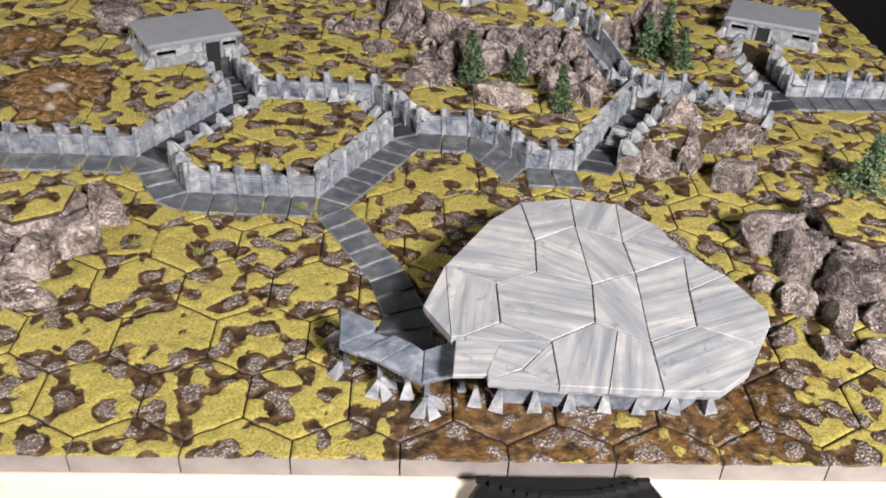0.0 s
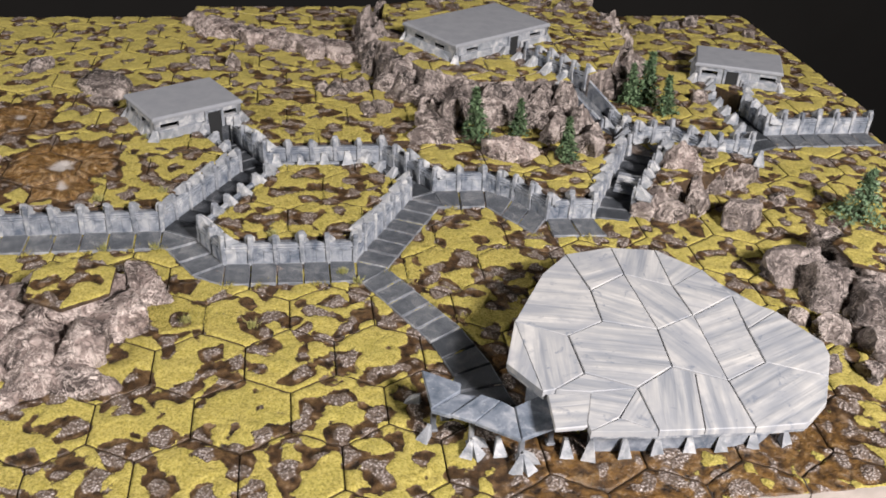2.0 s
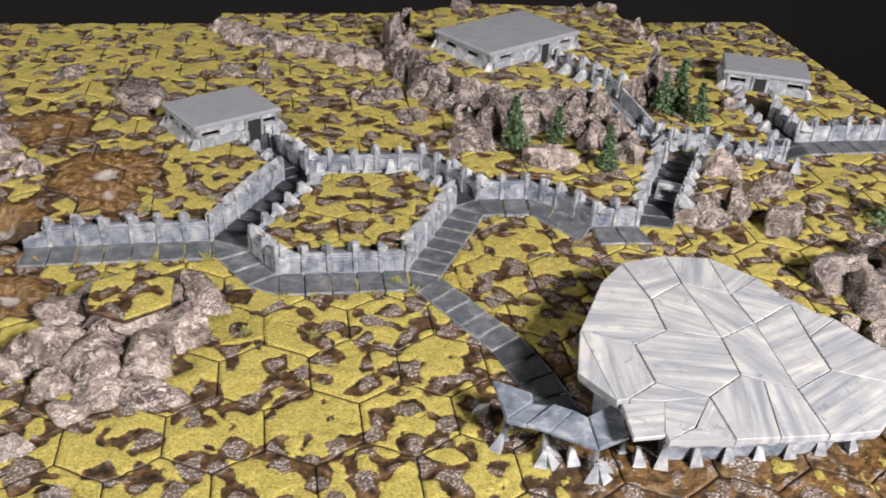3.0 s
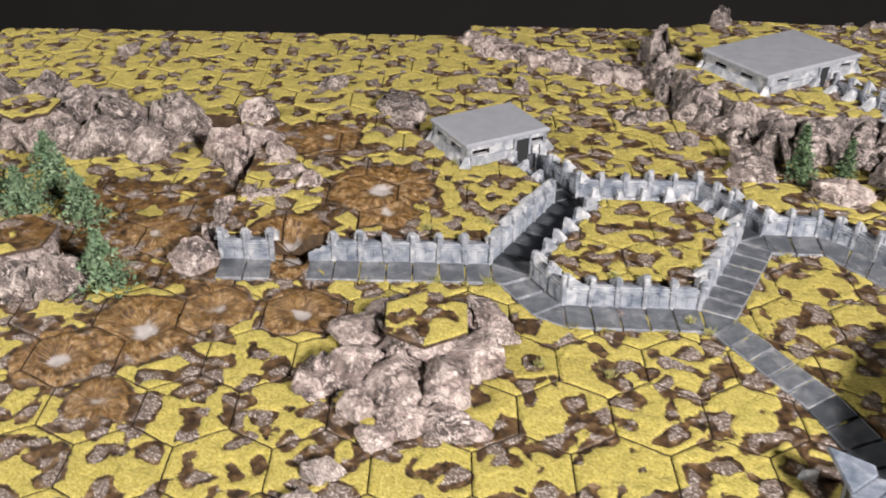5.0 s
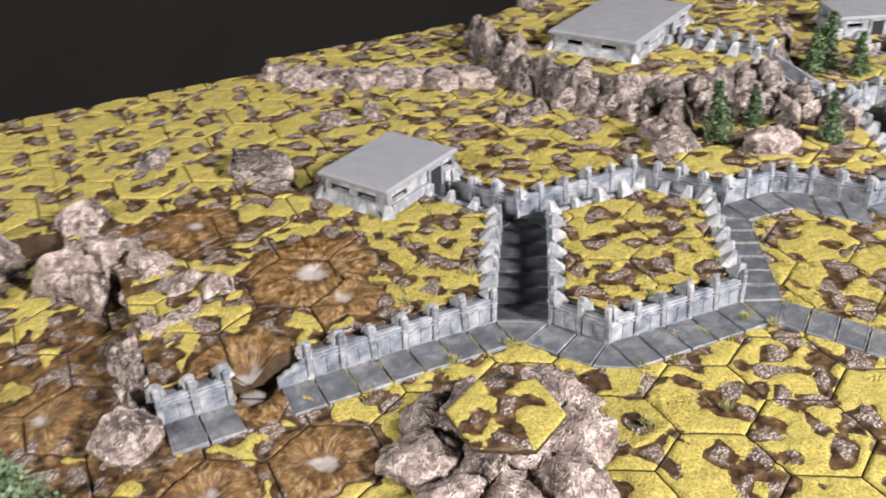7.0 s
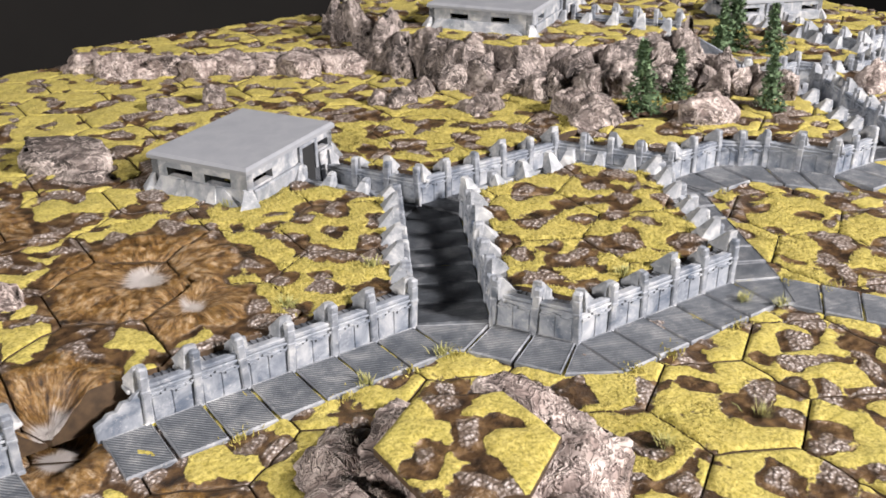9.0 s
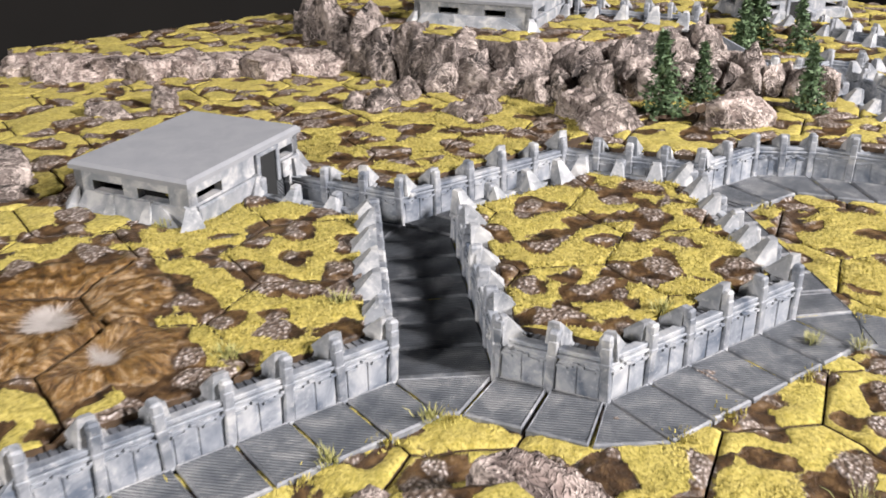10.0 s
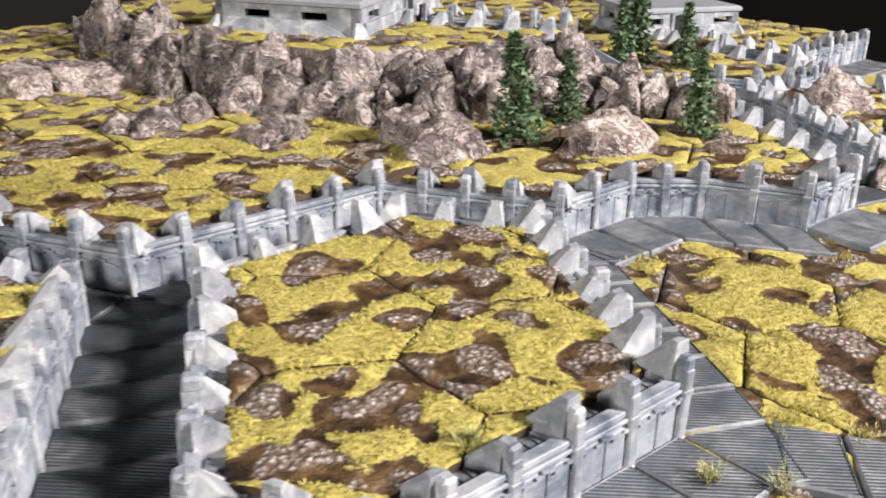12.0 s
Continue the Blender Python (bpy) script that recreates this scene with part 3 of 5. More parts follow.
trench_wall([(0.3780, 0.1460), (0.3205, 0.1800), (0.2680, 0.0980)], label="grey trench wall with white teeth round a rocky step")


def along(s, side, z=0.0):
    """A place beside the sunken way: s metres from the door, side metres to its left."""
    return (DOOR[0] + WX * s - WY * side, DOOR[1] + WY * s + WX * side)


trench_wall([along(0.070, -0.0105), along(0.004, -0.0105)], z=H2 - 0.0138, label="grey wall with teeth beside the sunken way")
trench_wall([along(0.004, 0.0105), along(0.072, 0.0105)], z=H2 - 0.0138, label="grey wall with teeth beside the sunken way")
# floor of the sunken way, coloured dark for the shade between its walls
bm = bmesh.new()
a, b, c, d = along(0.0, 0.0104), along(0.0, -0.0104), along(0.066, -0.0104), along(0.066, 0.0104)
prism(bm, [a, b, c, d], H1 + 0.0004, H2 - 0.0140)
tagged(part("causeway", bm, SHADEPLATE), "ribbed floor of a sunken way on the hill, shade in its colour", "causeway", kind="structure")
bm = bmesh.new()
e, f = along(0.118, -0.0104), along(0.118, 0.0104)
top = [bm.verts.new((*p, H2 - 0.0140)) for p in (c, d)]
low = [bm.verts.new((*p, 0.0022)) for p in (f, e)]
foot = [bm.verts.new((*p, 0.0004)) for p in (c, d, f, e)]
bm.faces.new((top[1], top[0], low[1], low[0]))
bm.faces.new((top[0], top[1], foot[1], foot[0]))
bm.faces.new((foot[0], foot[3], low[1], top[0]))
bm.faces.new((foot[1], top[1], low[0], foot[2]))
bm.faces.new((foot[2], low[0], low[1], foot[3]))
tagged(part("ramp", bm, PLATE), "grey ribbed ramp down from the hill top", "ramp")
for side in (-0.0125, 0.0105):
    bm = bmesh.new()
    q = [along(0.062, side), along(0.062, side + 0.002), along(0.112, side + 0.002), along(0.112, side)]
    hs = (H2 + 0.0015, H2 + 0.0015, 0.0155, 0.0155)
    lo = [bm.verts.new((*p, 0.0006)) for p in q]
    hi = [bm.verts.new((*p, h)) for p, h in zip(q, hs)]
    for k in range(4):
        bm.faces.new((lo[k], lo[(k + 1) % 4], hi[(k + 1) % 4], hi[k]))
    bm.faces.new(hi)
    bm.faces.new(lo[::-1])
    bmesh.ops.recalc_face_normals(bm, faces=bm.faces)
    tagged(part("ramp_wall", bm, WALL), "sloping grey side wall of the ramp", "ramp wall")

stairs = empty("grated_stairs", 0.2745, 0.1250, 0.002, "short grey grated stairs across a trench", "stairs")
stairs.matrix_basis = pose(0.2745, 0.1250, 0.002, 0, 0, -30)
for k in range(7):
    bm = bmesh.new()
    box(bm, -0.0090, 0.0090, -0.0008, 0.0008, 0.0, 0.0012 + 0.0011 * k, 0.0002)
    share("stair_tread", mesh_of(bm, "stair_tread", POST), stairs, pose(0, -0.0075 + 0.0025 * k, 0))


# ---- trench floors ----
RIM = grey_material("worn_plate_rim", (0.08, 0.09, 0.105), (0.17, 0.18, 0.20), (0.36, 0.365, 0.365))
# rim of the shaded plates, darkened to match
SHADERIM = grey_material("shaded_plate_rim", (0.032, 0.037, 0.044), (0.07, 0.078, 0.09), (0.18, 0.185, 0.195))

def plate_mesh(name, poly, material, z1=0.0018):
    """A floor plate: a smooth worn rim round a sunken hatched field."""
    bm = bmesh.new()
    prism(bm, poly, -0.0005, z1, 0.0006, 0.0005)
    field = max(bm.faces, key=lambda f: f.calc_center_median().z)
    bmesh.ops.inset_region(bm, faces=[field], thickness=0.0008, depth=0.0)
    bmesh.ops.inset_region(bm, faces=[field], thickness=0.0002, depth=-0.0003)
    for f in bm.faces:
        f.material_index = 0 if f is field else 1
    me = mesh_of(bm, name, material)
    me.materials.append(SHADERIM if material is SHADEPLATE else RIM)
    return me


def floor_strip(left, right, count, label, material=PLATE, z=0.0):
    """Plates laid between two lines (left and right hand of the way along)."""
    strip = empty("trench_floor", 0, 0, z, label, "trench floor", kind="structure")
    for i in range(count):
        a, b = (i + 0.035) / count, (i + 0.965) / count
        q = [[l0 + (l1 - l0) * f for l0, l1 in zip(*line)] for line, f in ((right, a), (right, b), (left, b), (left, a))]
        cx, cy = sum(p[0] for p in q) / 4, sum(p[1] for p in q) / 4
        share("floor_plate", plate_mesh("floor_plate", [(p[0] - cx, p[1] - cy) for p in q], material), strip, pose(cx, cy, random.uniform(-0.0002, 0.0002)))
    return strip


floor_strip(((-0.190, 0.0925), (-0.160, 0.0925)), ((-0.190, 0.0715), (-0.158, 0.0715)), 2, "grey ribbed trench floor plates by a crater")
floor_strip(((-0.138, 0.0925), (-0.031, 0.0920)), ((-0.138, 0.0715), (-0.0300, 0.0715)), 7, "grey ribbed trench floor plates")
floor_strip(((-0.031, 0.0920), (-0.0075, 0.0775)), ((-0.0300, 0.0715), (-0.0260, 0.0690)), 1, "grey trench floor plate at a bend")
floor_strip(((-0.0075, 0.0775), (0.0075, 0.0510)), ((-0.0260, 0.0690), (-0.0090, 0.0400)), 2, "grey ribbed trench floor plates")
floor_strip(((0.0075, 0.0510), (0.0080, 0.0510)), ((-0.0090, 0.0400), (0.0080, 0.0290)), 1, "grey trench floor plate at a bend")
floor_strip(((0.0080, 0.0510), (0.0825, 0.0485)), ((0.0080, 0.0295), (0.0825, 0.0275)), 5, "grey ribbed trench floor plates")
floor_strip(((0.0830, 0.0490), (0.1235, 0.1215)), ((0.1010, 0.0395), (0.1420, 0.1110)), 6, "grey ribbed trench floor plates")
floor_strip(((0.0830, 0.0485), (0.1010, 0.0395)), ((0.0830, 0.0270), (0.0890, 0.0240)), 1, "grey trench floor plate at a junction")
floor_strip(((0.1010, 0.0395), (0.1340, -0.0210)), ((0.0850, 0.0265), (0.1165, -0.0325)), 5, "grey ribbed path plates to the covered trench")
# the roof's shadow on the path, put into the plate colour
floor_strip(((0.1340, -0.0210), (0.1440, -0.0520)), ((0.1165, -0.0325), (0.1240, -0.0600)), 2, "ribbed path plates into the covered trench, darkened as roof shadow", SHADEPLATE)
floor_strip(((0.1440, -0.0520), (0.1500, -0.0850)), ((0.1240, -0.0600), (0.1180, -0.0860)), 2, "ribbed path plates into the covered trench, darkened as roof shadow", SHADEPLATE)
# plates between high walls carry the trench shade in their colour
floor_strip(((0.1235, 0.1215), (0.1000, 0.1560)), ((0.1420, 0.1310), (0.1110, 0.1770)), 3, "grey ribbed trench floor plates", SHADEPLATE)
floor_strip(((0.1000, 0.1770), (0.0290, 0.1770)), ((0.1000, 0.1560), (0.0380, 0.1560)), 5, "ribbed trench floor plates with trench shade in their colour", SHADEPLATE)
floor_strip(((0.0128, 0.1680), (-0.0310, 0.0920)), ((0.0365, 0.1562), (-0.0078, 0.0782)), 6, "ribbed trench floor plates with trench shade in their colour", SHADEPLATE)
floor_strip(((0.0128, 0.1680), (-0.0138, 0.2142)), ((0.0290, 0.1770), (0.0026, 0.2232)), 4, "ribbed trench floor plates with trench shade in their colour", SHADEPLATE)
floor_strip(((0.0135, 0.1685), (0.0285, 0.1770)), ((0.0325, 0.1550), (0.0390, 0.1560)), 1, "trench floor plate at a junction with shade in its colour", SHADEPLATE)
floor_strip(((0.1000, 0.1560), (0.0995, 0.1770)), ((0.1000, 0.1550), (0.1110, 0.1765)), 1, "trench floor plate at a bend with shade in its colour", SHADEPLATE)
floor_strip(((0.1235, 0.1220), (0.1420, 0.1300)), ((0.1430, 0.1100), (0.1440, 0.1100)), 1, "grey trench floor plate at a junction")
floor_strip(((0.1400, 0.1315), (0.1750, 0.1310)), ((0.1390, 0.1090), (0.1720, 0.1085)), 2, "grey ribbed trench floor plates")
floor_strip(((0.1750, 0.1310), (0.1920, 0.1165)), ((0.1720, 0.1085), (0.1800, 0.0960)), 1, "grey ribbed trench floor plate at a bend")
floor_strip(((0.1920, 0.1165), (0.2080, 0.0895)), ((0.1800, 0.0960), (0.1960, 0.0720)), 2, "grey ribbed trench floor plates")
floor_strip(((0.2080, 0.0895), (0.2390, 0.0890)), ((0.2070, 0.0680), (0.2420, 0.0660)), 2, "grey ribbed trench floor plates")
# shade between these walls is in the plates' colour
floor_strip(((0.2390, 0.0890), (0.2920, 0.1830)), ((0.2610, 0.0830), (0.3130, 0.1720)), 7, "ribbed trench floor plates with trench shade in their colour", SHADEPLATE)
floor_strip(((0.4130, 0.2075), (0.5000, 0.2075)), ((0.4130, 0.1850), (0.5000, 0.1850)), 6, "pale grey ribbed trench floor plates")
floor_strip(((0.3130, 0.1960), (0.3900, 0.1720)), ((0.3180, 0.1720), (0.3820, 0.1500)), 5, "grey ribbed trench floor plates")
# likewise coloured for the shade of the walls
floor_strip(((0.3900, 0.2500), (0.3860, 0.1740)), ((0.4130, 0.2400), (0.4130, 0.1850)), 4, "ribbed trench floor plates with trench shade in their colour", SHADEPLATE)


# ---- bunkers ----
def bunker(x, y, z, length, depth, height, turn, door, label, slits_front=(0.17, 0.85), slits_side=(0.3, 0.7)):
    """Concrete bunker; local x runs along its door side, y to the back, origin at the door side's left corner."""
    b = empty("bunker", x, y, z, label, "bunker", "bunkers")
    b.matrix_basis = pose(x, y, z, 0, 0, turn)
    t = 0.0035
    dw = 0.011 * height / 0.016
    d0, d1 = door - dw / 2, door + dw / 2
    sl0, sl1 = height * 0.50, height * 0.76

    def wall_with_slits(m, size, slits, gap=None):
        blocks = []

        def block(x0, x1, z0, z1):
            bm = bmesh.new()
            box(bm, x0, x1, 0, t, z0, z1, 0, m)
            blocks.append(bm)

        sw = 0.0074 * height / 0.016
        cuts = sorted([(s * size - sw, s * size + sw, sl0, sl1) for s in slits] + ([(gap[0], gap[1], 0.0, height * 0.86)] if gap else []))
        xs = 0.0
        for c0, c1, z0, z1 in cuts:
            block(xs, c0, 0, height)
            if z0 > 0:
                block(c0, c1, 0, z0)
            block(c0, c1, z1, height)
            xs = c1
        block(xs, size, 0, height)
        for bm in blocks:
            part("wall_block", bm, BUNKER, b)

    wall_with_slits(Matrix(), length, slits_front, (d0, d1))
    wall_with_slits(Matrix.Translation((0, depth, 0)) @ Matrix.Rotation(-math.pi / 2, 4, "Z"), depth, slits_side)
    wall_with_slits(Matrix.Translation((length, 0, 0)) @ Matrix.Rotation(math.pi / 2, 4, "Z"), depth, slits_side)
    wall_with_slits(Matrix.Translation((length, depth, 0)) @ Matrix.Rotation(math.pi, 4, "Z"), length, (0.25, 0.75))
    # floor seen through the slits, interior shade in its colour
    bm = bmesh.new()
    box(bm, t, length - t, t, depth - t, 0.0003, 0.001)
    part("floor_slab", bm, INNERSHADE, b, "inside floor with interior shade in its colour")
    bm = bmesh.new()
    o = 0.0012
    prism(bm, [(-o, -o), (length + o, -o), (length + o, depth + o), (-o, depth + o)], height - 0.0002, height + 0.0026, 0.0016, 0.0012)
    part("roof", bm, BROOF, b, "smooth flat grey roof slab")
    bm = bmesh.new()
    box(bm, d0 - 0.0022, d0, -0.0014, t * 0.6, 0, height * 0.9, 0.0003)
    box(bm, d1, d1 + 0.0022, -0.0014, t * 0.6, 0, height * 0.9, 0.0003)
    box(bm, d0 - 0.0022, d1 + 0.0022, -0.0014, t * 0.6, height * 0.86, height * 0.97, 0.0003)
    part("door_frame", bm, POST, b, "raised pale grey door frame")
    # doorway shade drawn as a thin near-black panel between the jambs
    bm = bmesh.new()
    box(bm, d0 + 0.0002, d1 - 0.0002, -0.0006, 0.0006, -0.0140, height * 0.855)
    part("door", bm, INNERSHADE, b, "flat dark panel standing for the shade in the doorway")
    bm = bmesh.new()
    box(bm, 0.002, length - 0.002, 0.0007, depth - 0.002, -0.0140, -0.0002)
    part("foundation", bm, SHADEPLATE, b, "dark foundation below ground level")
    for px, a in ((0, 90), (length, -90)):
        bm = bmesh.new()
        wedge(bm, Matrix.Translation((px, depth / 2, 0)) @ Matrix.Rotation(radians(a), 4, "Z"), depth * 0.90, depth * 0.94, height * 0.47, 0.0036)
        for v in bm.verts:
            if v.co.z > height * 0.3:
                v.co.y = depth / 2 + (v.co.y - depth / 2) * 1.45
        part("sloping_skirt", bm, BUNKER, b, "pale sloping lower skirt")
    # sloping feet at the corners and along the long skirts
    k = height / 0.016
    for px, py, a in ((0, 0, 135), (length, 0, -135), (0, depth, 45), (length, depth, -45)):
        bm = bmesh.new()
        wedge(bm, Matrix.Translation((px, py, 0)) @ Matrix.Rotation(radians(a), 4, "Z") @ Matrix.Translation((0, -0.001, 0)), 0.007 * k, 0.010 * k, height * 0.52, 0.0065 * k)
        part("corner_foot", bm, FIN, b, "pale sloping corner foot")
    for f in (0.34, 0.66):
        for px, a in ((0, 90), (length, -90)):
            bm = bmesh.new()
            wedge(bm, Matrix.Translation((px, depth * f, 0)) @ Matrix.Rotation(radians(a), 4, "Z"), 0.0045 * k, 0.006 * k, height * 0.5, 0.0045 * k)
            part("side_foot", bm, FIN, b, "pale sloping buttress foot")
    for f in (0.3,):
        bm = bmesh.new()
        box(bm, length * 0.04, d0 - 0.003, -0.0022, 0.0, 0.0, height * 0.46, 0.0006)
        part("skirt", bm, BUNKER, b, "thick lower skirt")
    bm = bmesh.new()
    box(bm, d1 + 0.003, length * 0.97, -0.0022, 0.0, 0.0, height * 0.46, 0.0006)
    part("skirt", bm, BUNKER, b, "thick lower skirt")
    return b


bunker(-0.0445, 0.1925, H1, 0.0650, 0.0495, 0.0145, 29, 0.0440, "small grey concrete bunker at the head of a trench")
bunker(0.1765, 0.2755, H2, 0.1020, 0.0660, 0.0125, 31, 0.0620, "large grey concrete bunker on the rocky hill top")
bunker(0.3850, 0.2905, H1, 0.0690, 0.0450, 0.0140, -23, 0.0300, "small grey concrete bunker near the far corner")


# ---- covered trench in front: broad white roof on low walls ----
shelter = empty("covered_shelter", 0.22, -0.07, 0, "broad off-white plated roof over a low grey bunker with teeth", "bunker")
ROOFZ = 0.0290
# corners of the roof plates
C = dict(tip=(0.154, -0.109), left=(0.142, -0.088), g=(0.153, -0.056), nw=(0.177, -0.015), n=(0.194, 0.002), a=(0.221, 0.007), ne=(0.245, 0.003), e=(0.264, -0.019), e2=(0.287, -0.059), e3=(0.299, -0.086), e4=(0.297, -0.096), p=(0.288, -0.111), se=(0.278, -0.128), s=(0.263, -0.140), s2=(0.239, -0.140), s3=(0.197, -0.138), s4=(0.168, -0.135), sw=(0.175, -0.111), sw2=(0.168, -0.130),
         b=(0.220, -0.020), c=(0.198, -0.033), d=(0.221, -0.069), m=(0.196, -0.060), f=(0.176, -0.070), h=(0.176, -0.098), h2=(0.160, -0.108), i=(0.270, -0.044), t=(0.243, -0.059), j=(0.218, -0.097), k=(0.197, -0.110), l=(0.240, -0.109), r=(0.263, -0.098), o=(0.266, -0.072), q=(0.242, -0.033), k2=(0.183, -0.128), j2=(0.227, -0.102), u=(0.217, -0.139))
OUT = [C[k] for k in "s4 s3 s2 s se p e4 e3 e2 e ne a n nw g left tip h2 sw sw2".split()]
# each plate: its corners counter-clockwise, and the brush's direction in degrees
PLATES = [("left tip g", 70), ("g tip h2 h f", 82), ("g f m c n nw", -12), ("c b a n", 22), ("m d b c", -35), ("b q ne a", 65), ("b d t q", -62), ("q e ne", 40), ("q t i e", -30), ("f h k j d m", -14), ("d j l t", -66), ("t l r o i", 20), ("i o e2", 30), ("o r p e4 e3 e2", 24), ("r l s2 s se p", 28), ("j k s3 u j2", 75), ("j2 u s2 l", 80), ("h h2 sw k", -16), ("sw sw2 s4 k2 k", -20), ("k k2 s3", 50), ("k2 s4 s3", -4)]
for names, brush in PLATES:
    h = [C[k] for k in names.split()]
    if area(h) < 0:
        h = h[::-1]
    hx, hy = sum(p[0] for p in h) / len(h), sum(p[1] for p in h) / len(h)
    ca, sa = math.cos(-radians(brush)), math.sin(-radians(brush))
    tight = []
    for x, y in h:
        d = math.hypot(x - hx, y - hy)
        x, y = (x - hx) * (1 - 0.00045 / d), (y - hy) * (1 - 0.00045 / d)
        tight.append((x * ca - y * sa, x * sa + y * ca))
    bm = bmesh.new()
    prism(bm, tight, -0.0022, 0.0010, 0.0003, 0.0003)
    ob = part("roof_plate", bm, ROOFWHITE, shelter)
    ob.matrix_basis = pose(hx - 0.22, hy + 0.07, ROOFZ + random.uniform(-0.0003, 0.0003), random.uniform(-0.4, 0.4), random.uniform(-0.4, 0.4), brush)
bm = bmesh.new()
prism(bm, [((x - 0.22) * 0.985, (y + 0.07) * 0.985) for x, y in OUT], ROOFZ - 0.0040, ROOFZ - 0.0006)
part("roof_slab", bm, POST, shelter, "grey underside slab of the roof")
bm = bmesh.new()
prism(bm, [((x - 0.22) * 0.84, (y + 0.07) * 0.72) for x, y in OUT], 0.0002, ROOFZ - 0.0042)
part("shelter_wall", bm, WALL, shelter, "grey outer wall below the roof")
for i in range(7):
    bm = bmesh.new()
    wedge(bm, Matrix.Translation((0.1760 - 0.22 + i * 0.0152, -0.1185 + 0.07, 0.0002)) @ Matrix.Rotation(math.pi + (i - 3) * 0.12 * (abs(i - 3) > 2), 4, "Z"), 0.0026, 0.0068, 0.0108, 0.0050)
    part("tooth", bm, FIN, shelter, "pale pointed anti-climb tooth")

covered = empty("covered_trench", 0.13, -0.10, 0, "blue-grey plated roof of a covered trench on splayed feet", "covered trench")
BLUEPLATE = grey_material("blue_grey_cover", (0.075, 0.095, 0.125), (0.17, 0.195, 0.235), (0.40, 0.41, 0.43))
COVERS = [((0.105, -0.078), (0.106, -0.104), (0.121, -0.093), (0.122, -0.088)), ((0.106, -0.104), (0.114, -0.108), (0.130, -0.096), (0.121, -0.093)), ((0.114, -0.108), (0.124, -0.113), (0.138, -0.101), (0.130, -0.096)), ((0.124, -0.113), (0.142, -0.126), (0.143, -0.106), (0.138, -0.101)), ((0.143, -0.106), (0.142, -0.126), (0.158, -0.120), (0.159, -0.098)), ((0.1560, -0.1090), (0.1540, -0.1310), (0.1684, -0.1314), (0.1756, -0.1108))]
for i, q in enumerate(COVERS):
    cx, cy = sum(p[0] for p in q) / 4, sum(p[1] for p in q) / 4
    bm = bmesh.new()
    prism(bm, [((p[0] - cx) * 0.985, (p[1] - cy) * 0.985) for p in q], -0.0020, 0.0, 0.0006, 0.0006)
    ob = part("cover_plate", bm, ROOFWHITE if i == 5 else BLUEPLATE, covered)
    ob.matrix_basis = pose(cx - 0.13, cy + 0.10, 0.0195 + (0.0012, -0.0004, 0.0004, 0.0, 0.0006, 0.0098)[i], random.uniform(-3, 3), random.uniform(-3, 3), 0)
for px, py in ((0.1085, -0.0960), (0.1240, -0.1075), (0.1445, -0.1180), (0.1150, -0.0890), (0.1600, -0.1100)):
    bm = bmesh.new()
    box(bm, px - 0.1312, px - 0.1288, py + 0.0988, py + 0.1012, 0.0003, 0.0186, 0.0003)
    box(bm, px - 0.1320, px - 0.1280, py + 0.0980, py + 0.1020, 0.0003, 0.0020, 0.0004)
    part("post", bm, RIM, covered)
for fx, fy, a in ((0.1235, -0.1105, 150), (0.1235, -0.1105, 215), (0.1240, -0.1085, 280), (0.1440, -0.1215, 150), (0.1440, -0.1215, 215), (0.1450, -0.1200, 275), (0.1065, -0.0985, 140), (0.1050, -0.0780, 60), (0.1360, -0.1090, 180), (0.1660, -0.1130, 175)):
    bm = bmesh.new()
    wedge(bm, Matrix.Translation((fx - 0.13, fy + 0.10, 0.0002)) @ Matrix.Rotation(radians(a), 4, "Z"), 0.0030, 0.0066, 0.0062, 0.0076)
    part("splayed_foot", bm, FIN, covered, "pale grey splayed pointed foot")


# ---- rocks ----
def rock_form(sx, sy, sz, seed, sub=4, top=1.0):
    """A blocky stone with broken facets and cracks."""
    rnd = random.Random(seed)
    bm = bmesh.new()
    bmesh.ops.create_icosphere(bm, subdivisions=sub, radius=1.0)
    planes = []
    for _ in range(17):
        d = Vector((rnd.uniform(-1, 1), rnd.uniform(-1, 1), rnd.uniform(-0.3, 0.8))).normalized()
        planes.append((d, rnd.uniform(0.58, 0.95)))
    planes.append((Vector((rnd.uniform(-0.35, 0.35), rnd.uniform(-0.35, 0.35), 1.0)).normalized(), rnd.uniform(0.66, 0.9)))
    off = Vector((rnd.uniform(-9, 9), rnd.uniform(-9, 9), rnd.uniform(-9, 9)))
    for v in bm.verts:
        p = v.co.copy()
        p /= (abs(p.x) ** 6 + abs(p.y) ** 6 + abs(p.z) ** 6) ** (1 / 6)
        warp = Vector((noise.noise(p * 1.3 + off), noise.noise(p * 1.3 - off), noise.noise(p * 1.3 + off * 2.0))) * 0.16
        p += warp
        for d, c in planes:
            over = p.dot(d) - c
            if over > 0:
                p -= d * over
        crack = 1.0 - abs(noise.noise(p * 2.0 + off * 2.0))
        ridge = 0.5 - abs(noise.noise(p * 3.6 - off))
        shard = 0.5 - abs(noise.noise(p * 8.0 + off * 1.5))
        p *= 1.0 + 0.06 * noise.noise(p * 4.2 + off) + 0.11 * ridge * ridge * 2.0 + 0.035 * shard + 0.012 * noise.noise(p * 15.0 + off) - 0.17 * max(0.0, crack - 0.88) / 0.12
        v.co = Vector((p.x * sx, p.y * sy, min(top, max(-0.25, p.z) * sz)))
    for f in bm.faces:
        f.smooth = True
    return bm


